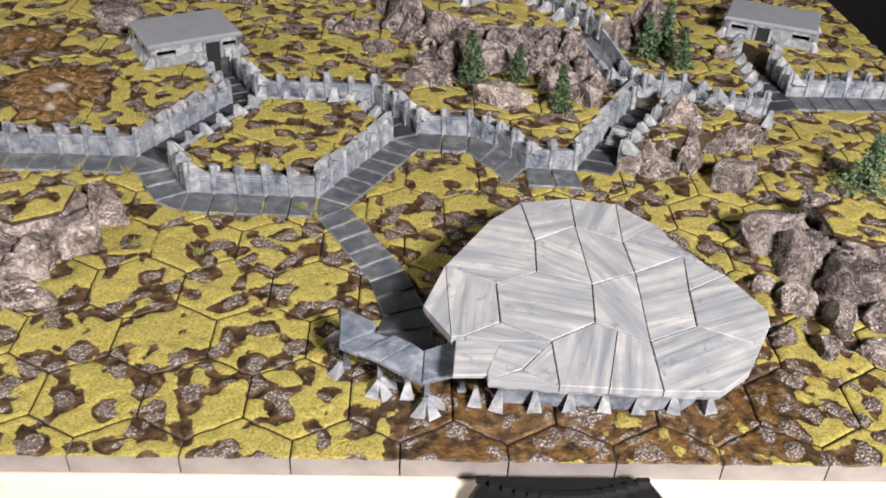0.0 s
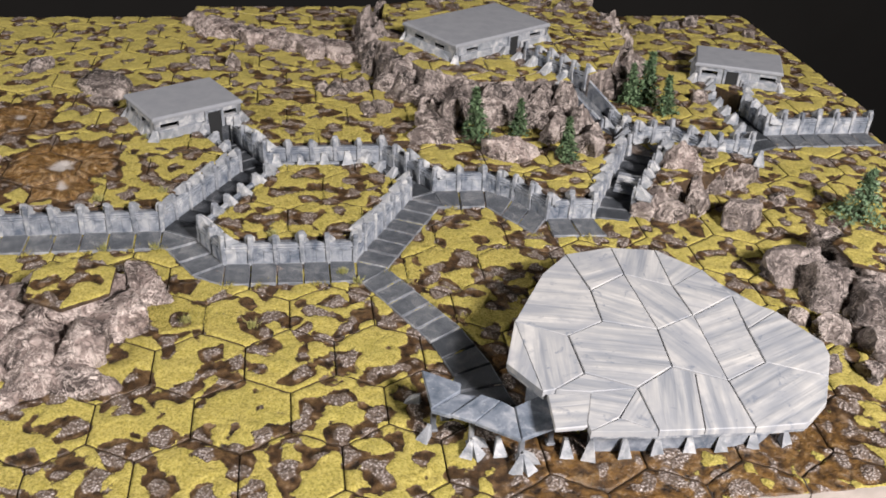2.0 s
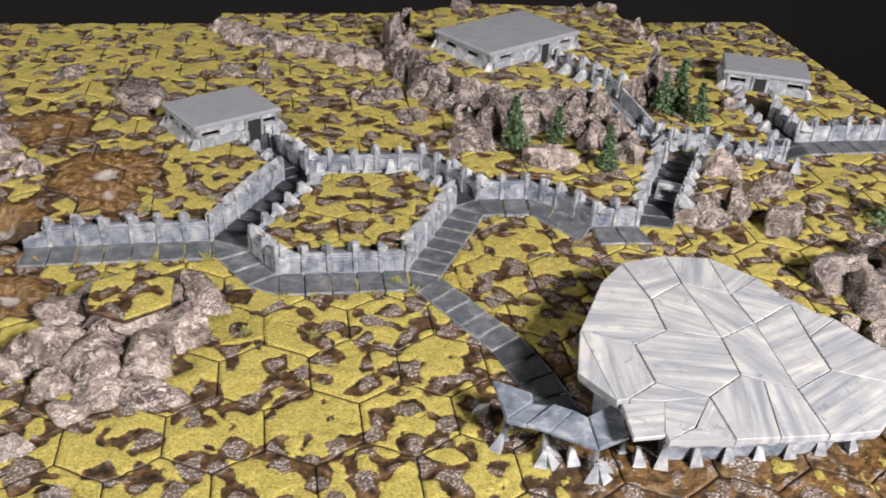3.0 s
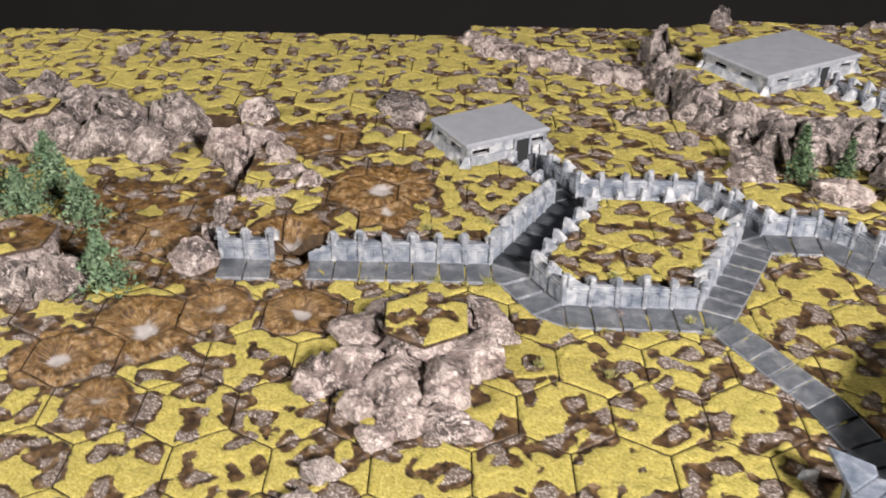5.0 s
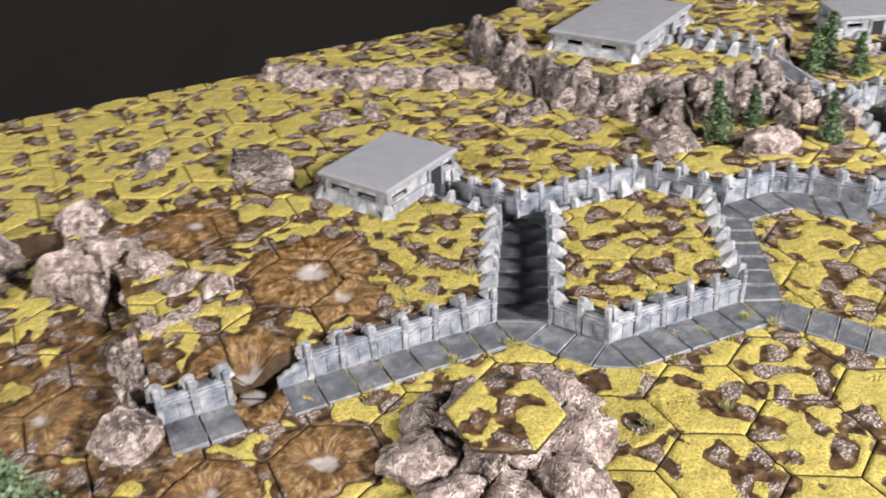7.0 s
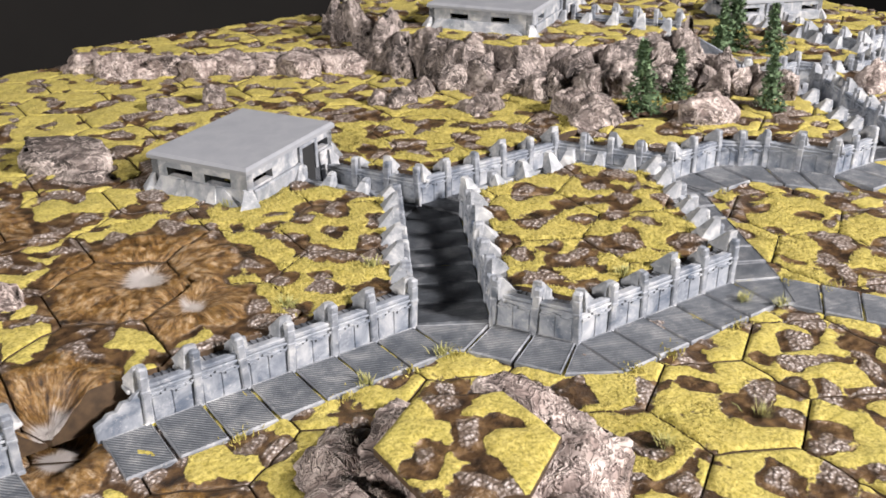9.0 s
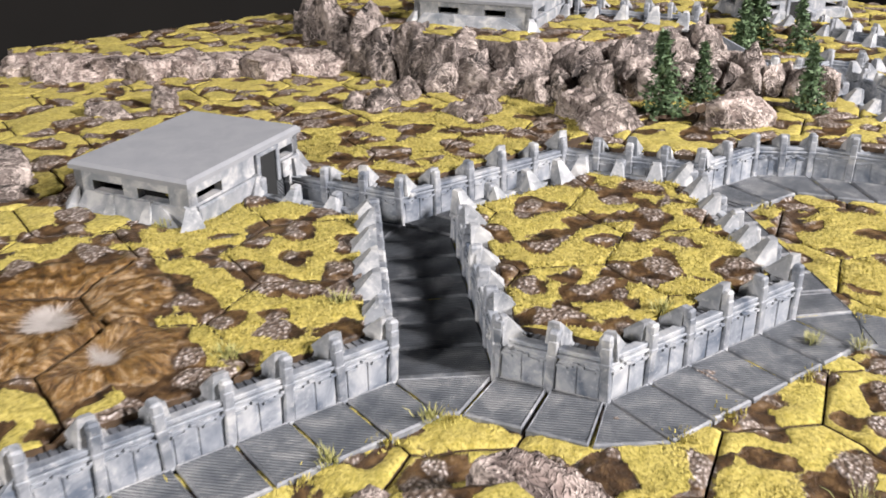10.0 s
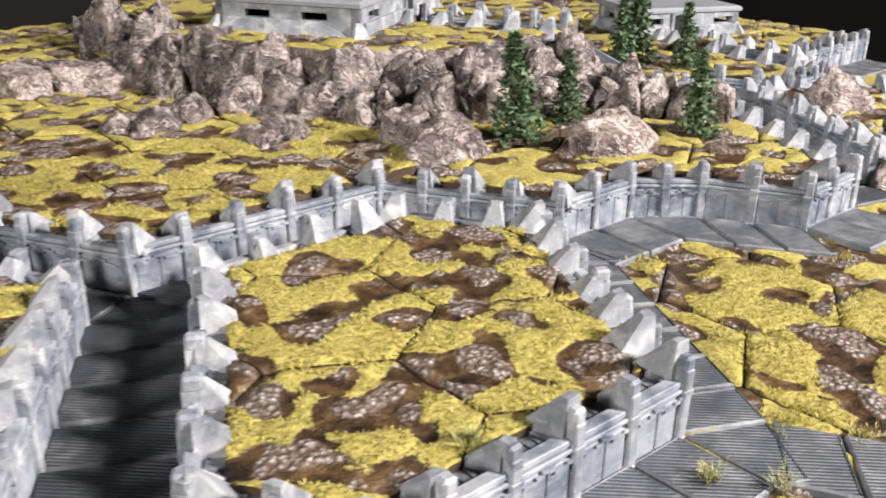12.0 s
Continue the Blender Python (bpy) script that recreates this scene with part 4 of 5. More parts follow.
def rock(x, y, z, sx, sy, sz, seed, turn=0.0, material=None, label="drybrushed grey brown rock", group="rocks", top=1.0):
    rnd = random.Random(seed + 1)
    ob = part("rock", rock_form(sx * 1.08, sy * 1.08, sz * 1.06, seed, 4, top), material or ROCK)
    ob.matrix_basis = pose(x, y, z, rnd.uniform(-8, 8), rnd.uniform(-8, 8), turn)
    return tagged(ob, label, "rock", group)


def cliff(points, z, height, depth, spacing, seed, label, material=None, top=1.0):
    """A ragged row of rocks along a line."""
    rnd = random.Random(seed)
    for (ax, ay), (bx, by) in zip(points, points[1:]):
        length = math.hypot(bx - ax, by - ay)
        k = max(1, round(length / spacing))
        for i in range(k):
            f = (i + rnd.uniform(0.2, 0.8)) / k
            s = rnd.uniform(0.75, 1.25)
            rock(ax + (bx - ax) * f + rnd.uniform(-0.3, 0.3) * depth, ay + (by - ay) * f + rnd.uniform(-0.3, 0.3) * depth, z + height * 0.12,
                 spacing * 0.88 * s, depth * s, height * rnd.uniform(0.78, 1.10), rnd.randrange(9999), rnd.uniform(0, 360), material, label, "cliff rocks", top)


CL = "weathered grey brown cliff rock below the hill top"
cliff([(0.118, 0.330), (0.150, 0.262), (0.190, 0.232), (0.262, 0.230)], H1, 0.024, 0.013, 0.019, 3, CL, ROCK_DARK, 0.0215)
cliff([(0.122, 0.285), (0.160, 0.232), (0.200, 0.212), (0.250, 0.205), (0.275, 0.212)], H1, 0.016, 0.010, 0.018, 5, CL)
cliff([(0.130, 0.440), (0.118, 0.380), (0.118, 0.330)], H1, 0.026, 0.013, 0.018, 7, CL, ROCK_DARK)
cliff([(0.310, 0.270), (0.338, 0.330), (0.332, 0.440), (0.200, 0.455)], H1, 0.024, 0.012, 0.020, 9, CL)
cliff([(-0.040, 0.462), (-0.032, 0.440), (0.010, 0.404), (0.060, 0.376), (0.115, 0.352)], H1, 0.0150, 0.0165, 0.020, 11, "low ridge of pale grey brown rocks", ROCK_PALE, 0.0085)
for k, (x, y, sx, sy, sz) in enumerate([(0.124, 0.345, 0.019, 0.013, 0.041), (0.131, 0.312, 0.019, 0.013, 0.033), (0.118, 0.378, 0.018, 0.013, 0.036), (0.142, 0.285, 0.018, 0.012, 0.027), (0.160, 0.258, 0.020, 0.012, 0.027), (0.184, 0.241, 0.019, 0.012, 0.026), (0.208, 0.230, 0.018, 0.012, 0.027), (0.233, 0.224, 0.019, 0.013, 0.027), (0.254, 0.222, 0.015, 0.012, 0.029)]):
    rock(x, y, H1, sx, sy, sz, 210 + k, 37 * k, ROCK_DARK if k < 3 else ROCK, "tall weathered cliff rock below the hill top")
for k, (x, y, sx, sy, sz) in enumerate([(0.150, 0.238, 0.011, 0.009, 0.017), (0.168, 0.216, 0.019, 0.014, 0.020), (0.194, 0.212, 0.012, 0.010, 0.019), (0.223, 0.206, 0.012, 0.009, 0.020), (0.243, 0.200, 0.011, 0.009, 0.016), (0.146, 0.205, 0.012, 0.009, 0.017), (0.258, 0.195, 0.010, 0.009, 0.021), (0.246, 0.178, 0.009, 0.008, 0.016)]):
    rock(x, y, H1, sx, sy, sz, 240 + k, 53 * k, None, "weathered rock at the foot of the cliff")
rock(0.182, 0.440, H2 - 0.01, 0.012, 0.010, 0.028, 21, 10, ROCK_DARK, "dark pointed rock spire")
rock(0.150, 0.192, H1, 0.020, 0.015, 0.014, 22, 10, None, "large broad boulder at the foot of the cliff")
rock(0.100, 0.280, H1, 0.010, 0.008, 0.012, 57, 15)
rock(0.117, 0.240, H1, 0.012, 0.009, 0.009, 58, 35)
rock(0.200, 0.157, H1, 0.024, 0.015, 0.015, 23, 5, ROCK_PALE, "large rounded pale boulder among trees")
rock(0.255, 0.165, H1, 0.016, 0.013, 0.017, 24, 40)
rock(0.232, 0.180, H1, 0.010, 0.008, 0.018, 25, 70)
rock(0.265, 0.185, H1, 0.011, 0.009, 0.012, 26, 20)
rock(0.085, 0.275, H1, 0.011, 0.009, 0.011, 27, 0)
rock(0.072, 0.282, H1, 0.008, 0.006, 0.008, 28, 50)
rock(0.105, 0.240, H1, 0.012, 0.008, 0.008, 29, 80)
for i, (x, y, sx, sy, sz) in enumerate([(-0.150, 0.335, 0.014, 0.010, 0.009), (-0.335, 0.403, 0.011, 0.008, 0.010), (-0.305, 0.405, 0.008, 0.006, 0.014), (0.000, 0.338, 0.009, 0.007, 0.011), (-0.024, 0.340, 0.013, 0.009, 0.007), (-0.090, 0.262, 0.016, 0.008, 0.005)]):
    rock(x, y, H1, sx, sy, sz, 40 + i, 30 * i)
rock(-0.090, 0.290, H1, 0.024, 0.026, 0.019, 481, 35, ROCK, "broad flat-topped rock slab beside the bunker", "rocks", 0.0090)
for k, (x, y, sx, sy, sz) in enumerate([(-0.197, 0.226, 0.019, 0.016, 0.020), (-0.174, 0.202, 0.020, 0.016, 0.019), (-0.159, 0.178, 0.016, 0.014, 0.018), (-0.203, 0.262, 0.014, 0.012, 0.022), (-0.184, 0.166, 0.010, 0.009, 0.012), (-0.195, 0.142, 0.011, 0.014, 0.018), (-0.195, 0.113, 0.011, 0.011, 0.016)]):
    rock(x, y, 0.0, sx, sy, sz, 483 + k, 39 * k, ROCK_PALE, "pale fractured rock of a stony spur")
# broken ridge at the far left, and the stony spur by the large crater
cliff([(-0.440, 0.320), (-0.360, 0.290), (-0.290, 0.270), (-0.235, 0.275)], 0.0, 0.029, 0.021, 0.027, 13, "tall grey brown rock of a broken ridge")
cliff([(-0.420, 0.275), (-0.350, 0.250), (-0.290, 0.235), (-0.262, 0.240)], 0.0, 0.022, 0.018, 0.026, 14, "grey brown rock at the foot of a ridge")
for k, (x, y, sx, sy, sz) in enumerate([(-0.199, 0.278, 0.015, 0.013, 0.024), (-0.211, 0.243, 0.017, 0.015, 0.018), (-0.187, 0.236, 0.019, 0.015, 0.017), (-0.172, 0.212, 0.018, 0.014, 0.015), (-0.163, 0.184, 0.018, 0.014, 0.014), (-0.148, 0.172, 0.014, 0.012, 0.013), (-0.202, 0.208, 0.010, 0.008, 0.008), (-0.172, 0.150, 0.012, 0.014, 0.010), (-0.188, 0.128, 0.012, 0.011, 0.011), (-0.203, 0.098, 0.014, 0.012, 0.013)]):
    rock(x, y - 0.004, 0.0, sx * 1.3, sy * 1.3, sz + (0.0105 if y > 0.14 else 0.004), 430 + k, 47 * k, ROCK_PALE, "pale fractured rock beside a crater")
cliff([(-0.180, 0.165), (-0.192, 0.130), (-0.200, 0.100)], 0.0, 0.016, 0.008, 0.014, 16, "small broken rock at a trench end")
cliff([(-0.345, 0.085), (-0.315, 0.065), (-0.275, 0.060), (-0.262, 0.085)], 0.0, 0.018, 0.016, 0.024, 17, "pale rock outcrop below trees")
# outcrop in front of the trench, with a flocked top
OL = "pale fractured rock of an outcrop with flocked top"
for k, (x, y, sx, sy, sz) in enumerate([(-0.100, 0.020, 0.015, 0.013, 0.017), (-0.098, -0.008, 0.017, 0.014, 0.018), (-0.080, -0.025, 0.018, 0.014, 0.018), (-0.056, -0.022, 0.017, 0.014, 0.019), (-0.040, 0.000, 0.012, 0.015, 0.017), (-0.034, 0.026, 0.011, 0.015, 0.013), (-0.090, 0.042, 0.015, 0.009, 0.009), (-0.060, 0.045, 0.016, 0.007, 0.008),
                                        (-0.075, -0.046, 0.014, 0.011, 0.013), (-0.056, -0.046, 0.012, 0.010, 0.012), (-0.098, -0.036, 0.012, 0.010, 0.013), (-0.116, -0.012, 0.011, 0.010, 0.013), (-0.124, -0.022, 0.009, 0.008, 0.011), (-0.041, -0.052, 0.007, 0.006, 0.008), (-0.088, -0.058, 0.008, 0.007, 0.008)]):
    rock(x, y, 0.0, sx * 1.25, sy * 1.25, sz * 0.84, 310 + k, 41 * k, ROCK_PALE, OL)
for k, (x, y, sx, sy, sz) in enumerate([(-0.109, -0.078, 0.010, 0.008, 0.009), (-0.118, -0.098, 0.010, 0.008, 0.008), (-0.083, -0.110, 0.007, 0.006, 0.006)]):
    rock(x, y, 0.0, sx, sy, sz, 330 + k, 41 * k, None, "small grey rock on the flocked ground")
# outcrop at the right
for k, (x, y, sx, sy, sz) in enumerate([(0.345, 0.022, 0.019, 0.016, 0.022), (0.348, -0.008, 0.018, 0.015, 0.021), (0.362, -0.030, 0.018, 0.013, 0.020), (0.385, -0.032, 0.018, 0.013, 0.019), (0.410, -0.020, 0.016, 0.016, 0.020), (0.375, 0.032, 0.018, 0.012, 0.020), (0.335, -0.040, 0.011, 0.010, 0.013), (0.352, -0.055, 0.013, 0.010, 0.013), (0.375, -0.058, 0.013, 0.010, 0.012)]):
    rock(x, y, 0.0, sx * 1.2, sy * 1.2, sz, 350 + k, 61 * k, ROCK_DARK if k < 3 else ROCK, "dark rock of an outcrop with flocked top")
for k, (x, y, sx, sy, sz) in enumerate([(0.319, -0.070, 0.007, 0.006, 0.007), (0.337, -0.078, 0.011, 0.008, 0.009), (0.322, -0.028, 0.010, 0.008, 0.009), (0.360, -0.082, 0.010, 0.008, 0.007)]):
    rock(x, y, 0.0, sx, sy, sz, 370 + k, 61 * k, None, "small dark rock beside an outcrop")
# rocks beside the right-hand trenches
for k, (x, y, sx, sy, sz) in enumerate([(0.285, 0.098, 0.012, 0.011, 0.019), (0.299, 0.112, 0.010, 0.009, 0.016), (0.335, 0.122, 0.009, 0.008, 0.012), (0.362, 0.136, 0.011, 0.009, 0.016), (0.318, 0.114, 0.010, 0.008, 0.016), (0.348, 0.129, 0.009, 0.008, 0.015), (0.304, 0.108, 0.008, 0.007, 0.014), (0.374, 0.146, 0.008, 0.007, 0.013)]):
    rock(x, y, 0.0, sx, sy, sz, 390 + k, 71 * k, None, "jagged pale rock of a rocky step")
for k, (x, y, sx, sy, sz) in enumerate([(0.291, 0.088, 0.013, 0.010, 0.017), (0.312, 0.096, 0.011, 0.010, 0.020), (0.274, 0.092, 0.008, 0.007, 0.015)]):
    rock(x, y, 0.0, sx, sy, sz, 460 + k, 83 * k, None, "upright weathered rock beside a trench")
rock(0.314, 0.136, 0.010, 0.0130, 0.0125, 0.0235, 51, 0, ROCK_PALE, "large round pale boulder on a rocky step")
rock(0.340, 0.146, H1 - 0.002, 0.008, 0.007, 0.012, 52, 0)
rock(0.356, 0.132, 0.0, 0.011, 0.009, 0.012, 53, 30)
rock(0.337, 0.080, 0.0, 0.019, 0.014, 0.019, 54, 30, ROCK_DARK, "large dark angular boulder on flocked ground")
rock(0.375, 0.105, 0.0, 0.009, 0.007, 0.007, 55, 60)


for k, (x, y, z, sx, sy, sz) in enumerate([(0.303, 0.290, H1, 0.014, 0.012, 0.030), (0.318, 0.318, H1, 0.015, 0.013, 0.027), (0.330, 0.350, H1, 0.014, 0.012, 0.028), (0.325, 0.385, H1, 0.014, 0.013, 0.030), (0.300, 0.415, H2 - 0.004, 0.014, 0.010, 0.012), (0.275, 0.425, H2 - 0.004, 0.012, 0.010, 0.010), (0.300, 0.262, H1, 0.010, 0.010, 0.020), (0.415, 0.430, H1, 0.014, 0.009, 0.007), (0.440, 0.440, H1, 0.012, 0.009, 0.010), (0.465, 0.420, H1, 0.011, 0.008, 0.006), (0.485, 0.400, H1, 0.009, 0.007, 0.008), (0.385, 0.425, H1, 0.013, 0.009, 0.006), (0.372, 0.250, H1, 0.008, 0.010, 0.009)]):
    rock(x, y, z, sx, sy, sz, 410 + k, 29 * k, ROCK_DARK if k % 2 else ROCK, "weathered rock on the far side of the hill")


# ---- raised flocked hex on each outcrop ----
def perch(x, y, z, label):
    t = empty("raised_tile", x, y, 0.0, label, "terrain tile")
    core = part("rock_core", rock_form(0.0370, 0.0350, (z - 0.0012) / 0.82, round(abs(x) * 1e4), 5, z - 0.0026), ROCK_PALE if x < 0 else ROCK, t, "rough rocky core")
    core.matrix_basis = pose(0, 0, 0.0004)
    me = tile_mesh([None], x, y, z - 0.0020, z, FLOCK, DIRT, True, 0.95)
    share("flocked_top", me, t, Matrix(), "flocked top plate")
    return t


perch(-0.0667, 0.0128, 0.0185, "flocked hexagonal tile on top of a rock outcrop")
perch(-0.310, 0.092, 0.0160, "brown earth tile on top of a pale outcrop")
perch(-0.365, 0.255, 0.0270, "flocked hexagonal tile on top of a broken ridge")
perch(0.383, 0.006, 0.0210, "flocked hexagonal tile on top of a dark outcrop")


# ---- trees ----
def tree_meshes(seed, height, spread, needle):
    rnd = random.Random(seed)
    bm = bmesh.new()
    bmesh.ops.create_cone(bm, cap_ends=True, segments=7, radius1=height * 0.035, radius2=height * 0.008, depth=height * 0.96)
    for v in bm.verts:
        v.co.z += height * 0.48
    trunk = mesh_of(bm, "trunk", BARK)
    verts, faces = [], []
    z = 0.06
    while z < 0.99:
        r = spread * height * (1 - z) ** 0.8 * rnd.uniform(0.85, 1.1) + height * 0.012
        for i in range(11):
            a = rnd.uniform(0, math.tau)
            reach = r * rnd.uniform(0.7, 1.12)
            for j in range(9):
                f = (j + rnd.random()) / 9
                px, py = math.cos(a) * reach * f, math.sin(a) * reach * f
                pz = z * height - f * reach * 0.28 + rnd.uniform(-1, 1) * height * 0.012
                s = height * rnd.uniform(0.055, 0.11)
                d1 = Vector((rnd.uniform(-1, 1), rnd.uniform(-1, 1), rnd.uniform(-0.5, 0.7))).normalized() * s
                d2 = d1.cross(Vector((rnd.uniform(-1, 1), rnd.uniform(-1, 1), 1))).normalized() * s * 0.32
                p = Vector((px, py, max(0.001, pz)))
                q = len(verts)
                verts += [p - d2, p + d1 * 0.6 - d2 * 0.2, p + d1 + d2 * 0.3, p + d2]
                faces.append((q, q + 1, q + 2, q + 3))
        z += 0.066
    me = bpy.data.meshes.new("crown")
    me.from_pydata(verts, [], faces)
    me.materials.append(needle)
    return trunk, me


def tree(x, y, z, height, meshes, base, label, turn=0.0):
    t = empty("conifer", x, y, z, label, "tree", "model trees")
    t.matrix_basis = pose(x, y, z, random.uniform(-4, 4), random.uniform(-4, 4), turn)
    k = height / base
    sc = Matrix.Diagonal((k, k, k, 1))
    share("trunk", meshes[0], t, sc)
    share("crown", meshes[1], t, sc)
    bm = bmesh.new()
    bmesh.ops.create_cone(bm, cap_ends=True, segments=14, radius1=0.0048, radius2=0.0034, depth=0.0014)
    part("stand", bm, BARK, t, "small round brown stand")
    return t


PINE = tree_meshes(5, 0.030, 0.35, NEEDLE)
FIR = tree_meshes(8, 0.030, 0.62, NEEDLE_PALE)
for i, (x, y, z, h) in enumerate([(0.179, 0.185, H1, 0.037), (0.211, 0.190, H1, 0.027), (0.236, 0.149, H1, 0.030), (0.312, 0.244, H1, 0.032), (0.334, 0.220, H1, 0.031), (0.325, 0.246, H1, 0.041)]):
    tree(x, y, z, h, PINE, 0.030, "dark green model conifer on a round stand", 60 * i)
for i, (x, y, z, h) in enumerate([(-0.322, 0.176, 0.0005, 0.040), (-0.285, 0.136, 0.0005, 0.033), (-0.250, 0.063, 0.0005, 0.036), (-0.326, 0.143, 0.0005, 0.034), (-0.352, 0.155, 0.0005, 0.040), (0.417, 0.076, 0.0005, 0.036)]):
    tree(x, y, z, h, FIR, 0.030, "broad pale green model conifer by rocks", 47 * i)


# ---- loose flock grains on the clumps, and longer tufts along the plate edges ----
rnd = random.Random(77)
verts, faces = [], []


def fibre(x, y, z, high, lean, wide):
    lx, ly, a = rnd.uniform(-lean, lean), rnd.uniform(-lean, lean), rnd.uniform(0, math.tau)
    wx, wy = math.cos(a) * wide, math.sin(a) * wide
    q = len(verts)
    verts.extend([(x - wx, y - wy, z), (x + wx, y + wy, z), (x + lx + wx * 0.5, y + ly + wy * 0.5, z + high), (x + lx - wx * 0.5, y + ly - wy * 0.5, z + high)])
    faces.append((q, q + 1, q + 2, q + 3))


for region, level in [(RAISED[0], H1), (RAISED[1], H1), (RAISED[3], H1), (RAISED[6], H1), ([(0.105, 0.035), (0.125, 0.000), (0.190, 0.060), (0.170, 0.105), (0.145, 0.105)], 0.0), ([(-0.110, 0.068), (-0.030, -0.010), (0.085, -0.010), (0.085, 0.023), (0.0, 0.025), (-0.032, 0.068)], 0.0)]:
    x0, x1 = max(-0.10, min(p[0] for p in region)), min(0.20, max(p[0] for p in region))
    y0, y1 = min(p[1] for p in region), max(p[1] for p in region)
    for k in range(int((x1 - x0) * (y1 - y0) * 1.5e6)):
        x, y = rnd.uniform(x0, x1), rnd.uniform(y0, y1)
        if not inside((x, y), region):
            continue
        flock, stones, rust, dust, ray, lift = ground_look(x, y)
        if flock > 0.53:
            fibre(x, y, level + lift - 0.0003, rnd.uniform(0.0004, 0.0011), 0.0006, rnd.uniform(0.00012, 0.00025))
for x, y in [(-0.105, 0.0705), (-0.070, 0.0700), (-0.047, 0.0705), (-0.029, 0.0690), (0.012, 0.0290), (0.028, 0.0285), (0.060, 0.0270), (0.1030, 0.0370), (0.112, 0.0250), (0.150, 0.1080), (0.196, 0.0700), (0.230, 0.0655), (0.1235, 0.0010), (0.137, -0.0120)]:
    for k in range(70):
        a, d = rnd.uniform(0, math.tau), abs(rnd.gauss(0, 0.0022))
        fibre(x + math.cos(a) * d * 1.5, y + math.sin(a) * d, 0.0008, rnd.uniform(0.0006, 0.0019), 0.0008, 0.00022)
me = bpy.data.meshes.new("flock_tufts")
me.from_pydata(verts, [], faces)
me.materials.append(TUFT)
tagged(new("flock_tufts", me), "loose yellow-green flock fibres along the trench edges", "flock", kind="stuff")


def grass_tuft(x, y, z, seed):
    """A small clump of pale static grass."""
    rnd = random.Random(seed)
    verts, faces = [], []
    for k in range(70):
        a, d = rnd.uniform(0, math.tau), abs(rnd.gauss(0, 0.0016))
        px, py, high = math.cos(a) * d, math.sin(a) * d, rnd.uniform(0.0016, 0.0036)
        lx, ly, w = px * 0.7 + rnd.uniform(-0.0008, 0.0008), py * 0.7 + rnd.uniform(-0.0008, 0.0008), 0.00013
        q = len(verts)
        verts += [(px - w, py, -0.0003), (px + w, py + w, -0.0003), (px + lx * 0.4 + w, py + ly * 0.4, high * 0.6), (px + lx * 0.4 - w, py + ly * 0.4, high * 0.6), (px + lx, py + ly, high)]
        faces += [(q, q + 1, q + 2, q + 3), (q + 3, q + 2, q + 4)]
    me = bpy.data.meshes.new("grass_tuft")
    me.from_pydata(verts, [], faces)
    me.materials.append(STRAW)
    ob = new("grass_tuft", me)
    ob.matrix_basis = pose(x, y, z)
    return tagged(ob, "small pale green tuft of static grass on the ground", "grass", "grass tufts")


STRAW = leaf_material("pale_grass", (0.17, 0.18, 0.05), (0.36, 0.34, 0.13))
for k, (x, y, z) in enumerate([(-0.051, 0.199, 0.0143), (-0.032, 0.116, 0.0143), (-0.069, 0.109, 0.0143), (0.036, 0.059, 0.0143), (0.075, 0.036, 0.001), (0.025, -0.01, 0.001), (-0.033, 0.072, 0.001), (0.083, 0.026, 0.001), (-0.009, -0.003, 0.001), (-0.062, 0.072, 0.001)]):
    grass_tuft(x, y, z + ground_look(x, y)[5], 900 + k)


# ---- table, black object and room ----
bm = bmesh.new()
box(bm, -0.60, X1 - 0.012, TABLE_FRONT, Y1 - 0.02, -0.030, -0.0102, 0.0015)
table = tagged(part("table", bm, TABLE), "pale cream table top under the game board", "table")
case = empty("plastic_case", 0.197, -0.190, -0.0101, "black moulded plastic case with grille ribs and screw holes", "case")
bm = bmesh.new()
prism(bm, [(-0.049, -0.050), (0.045, -0.050), (0.043, 0.022), (0.038, 0.0335), (-0.030, 0.0335), (-0.036, 0.024)], 0.0, 0.0085, 0.002, 0.002)
part("body", bm, BLACK, case)
bm = bmesh.new()
for k in range(14):
    x0, x1 = -0.033 + 0.005 * k, -0.0278 + 0.005 * k
    y = 0.030 - 0.0075 * (1 - ((k - 6.5) / 6.5) ** 2)
    box(bm, x0, x1, y - 0.0012, y + 0.0012, 0.0083, 0.0104)
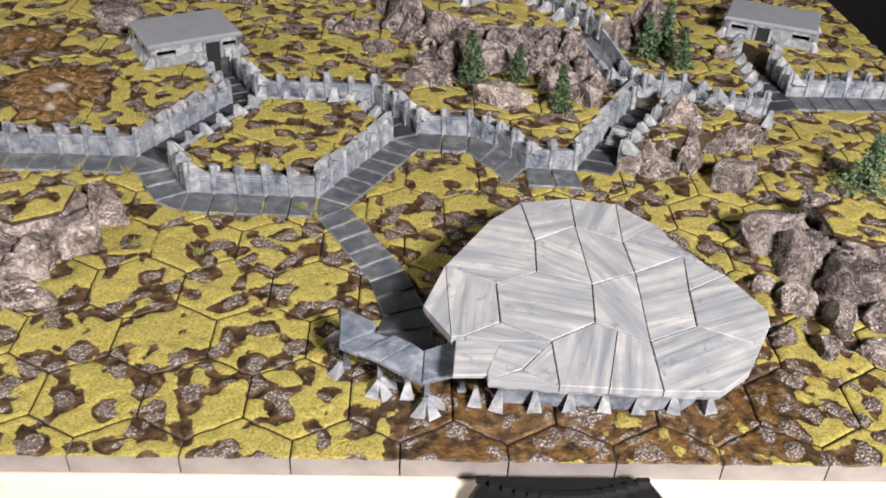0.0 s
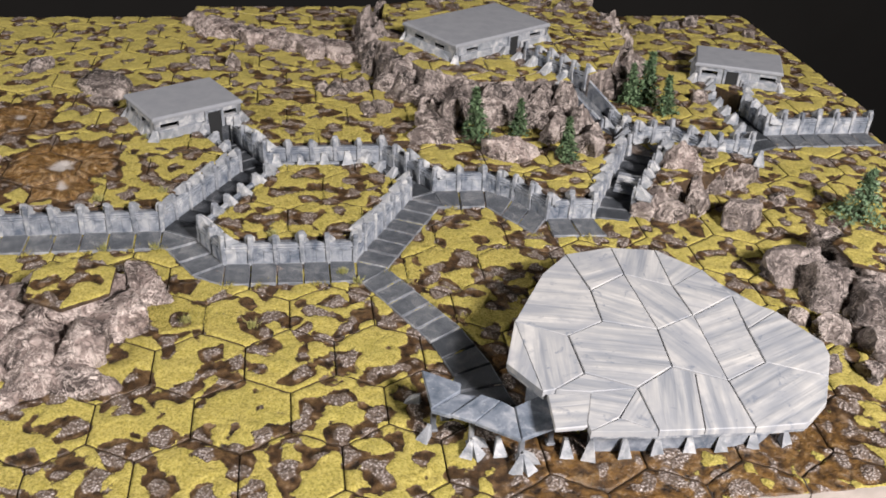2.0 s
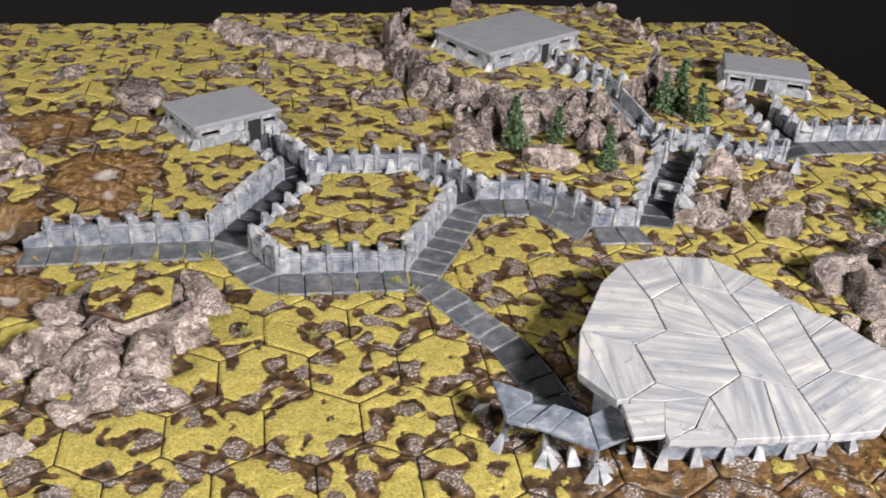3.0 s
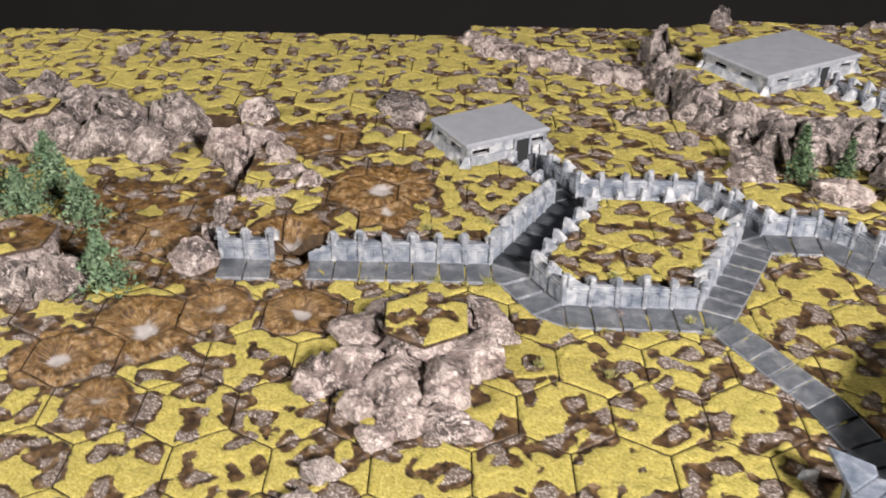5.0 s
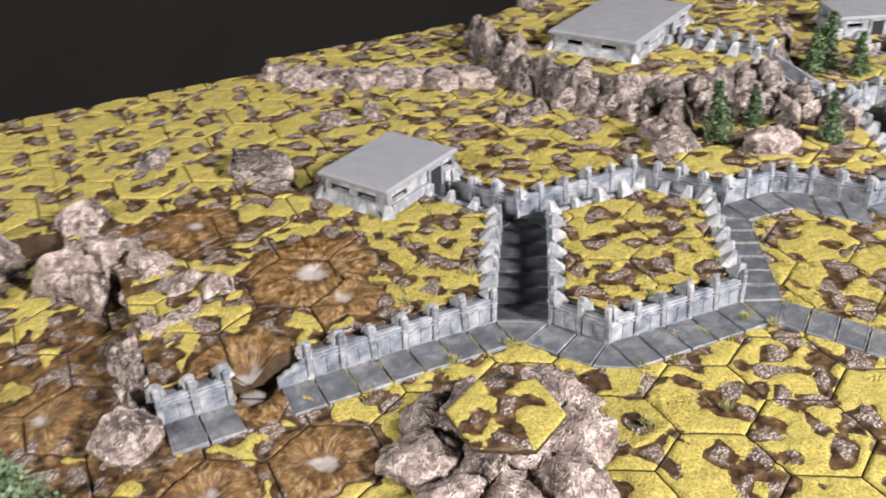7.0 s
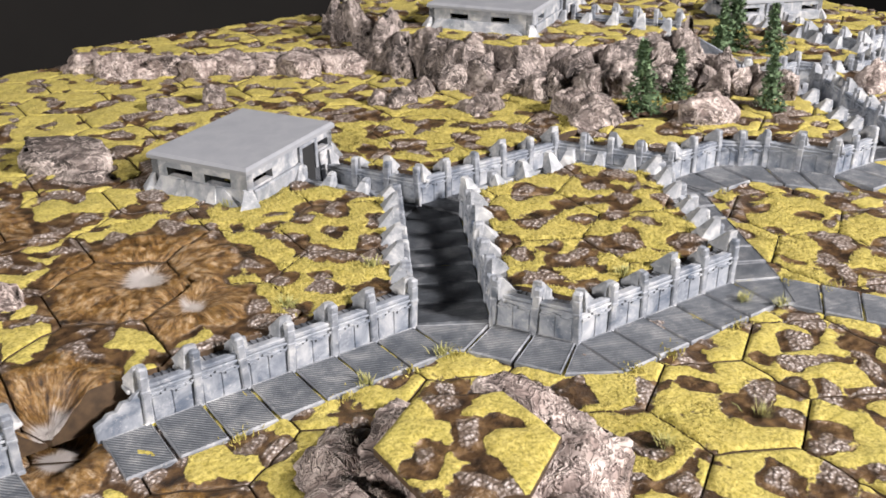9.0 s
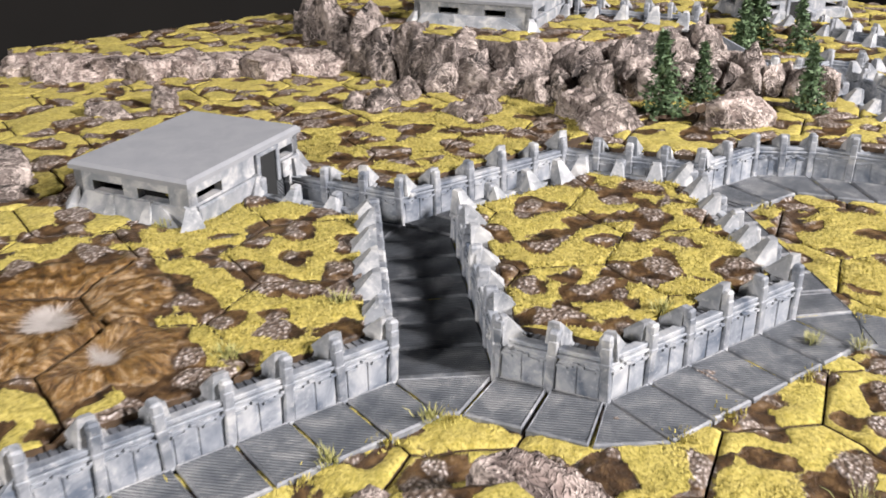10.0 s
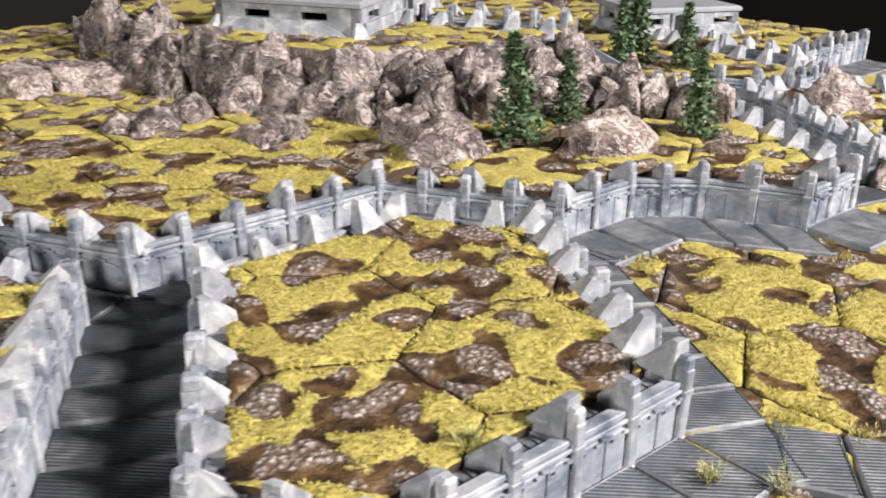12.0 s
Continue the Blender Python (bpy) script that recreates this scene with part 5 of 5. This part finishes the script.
part("curved_rim", bm, BLACK, case, "raised curved rim")
for px in (-0.028, 0.034):
    bm = bmesh.new()
    bmesh.ops.create_cone(bm, cap_ends=True, segments=18, radius1=0.0032, radius2=0.0026, depth=0.0012, matrix=Matrix.Translation((px, 0.0170, 0.0090)))
    part("screw_boss", bm, BLACK, case)
for k in range(6):
    for px in (-0.022, 0.012):
        bm = bmesh.new()
        box(bm, px, px + 0.016, 0.0150 - 0.0024 * k, 0.0161 - 0.0024 * k, 0.0083, 0.0092, 0.0002)
        part("grille_rib", bm, BLACK, case)

pen = empty("marker_pen", -0.031, -0.1580, -0.0101, "dark brown marker pen with a pale worn label on the table", "pen")
bm = bmesh.new()
bmesh.ops.create_cone(bm, cap_ends=True, segments=16, radius1=0.0020, radius2=0.0020, depth=0.070, matrix=Matrix.Translation((-0.040, 0, 0.0021)) @ Matrix.Rotation(math.pi / 2, 4, "Y"))
part("barrel", bm, BARK, pen)
bm = bmesh.new()
bmesh.ops.create_cone(bm, cap_ends=True, segments=16, radius1=0.0021, radius2=0.0018, depth=0.006, matrix=Matrix.Translation((-0.002, 0, 0.0022)) @ Matrix.Rotation(math.pi / 2, 4, "Y"))
part("end_cap", bm, BLACK, pen)
for k in range(5):
    bm = bmesh.new()
    box(bm, -0.0265 + 0.0040 * k, -0.0240 + 0.0040 * k, -0.0007, 0.0007, 0.0040, 0.0044)
    part("label_bar", bm, MDF, pen, "pale label bar")
for name, args in (("wall_north", (-2.5, 2.5, 1.60, 1.65, -0.75, 2.0)), ("wall_south", (-2.5, 2.5, -2.05, -2.0, -0.75, 2.0)), ("wall_east", (2.5, 2.55, -2.0, 1.6, -0.75, 2.0)), ("wall_west", (-2.55, -2.5, -2.0, 1.6, -0.75, 2.0)), ("floor", (-2.5, 2.5, -2.0, 1.6, -0.80, -0.75)), ("ceiling", (-2.5, 2.5, -2.0, 1.6, 2.0, 2.05))):
    bm = bmesh.new()
    box(bm, *args)
    tagged(part(name, bm, CLOTH), "dark room surface behind the game board", "room", kind="structure")
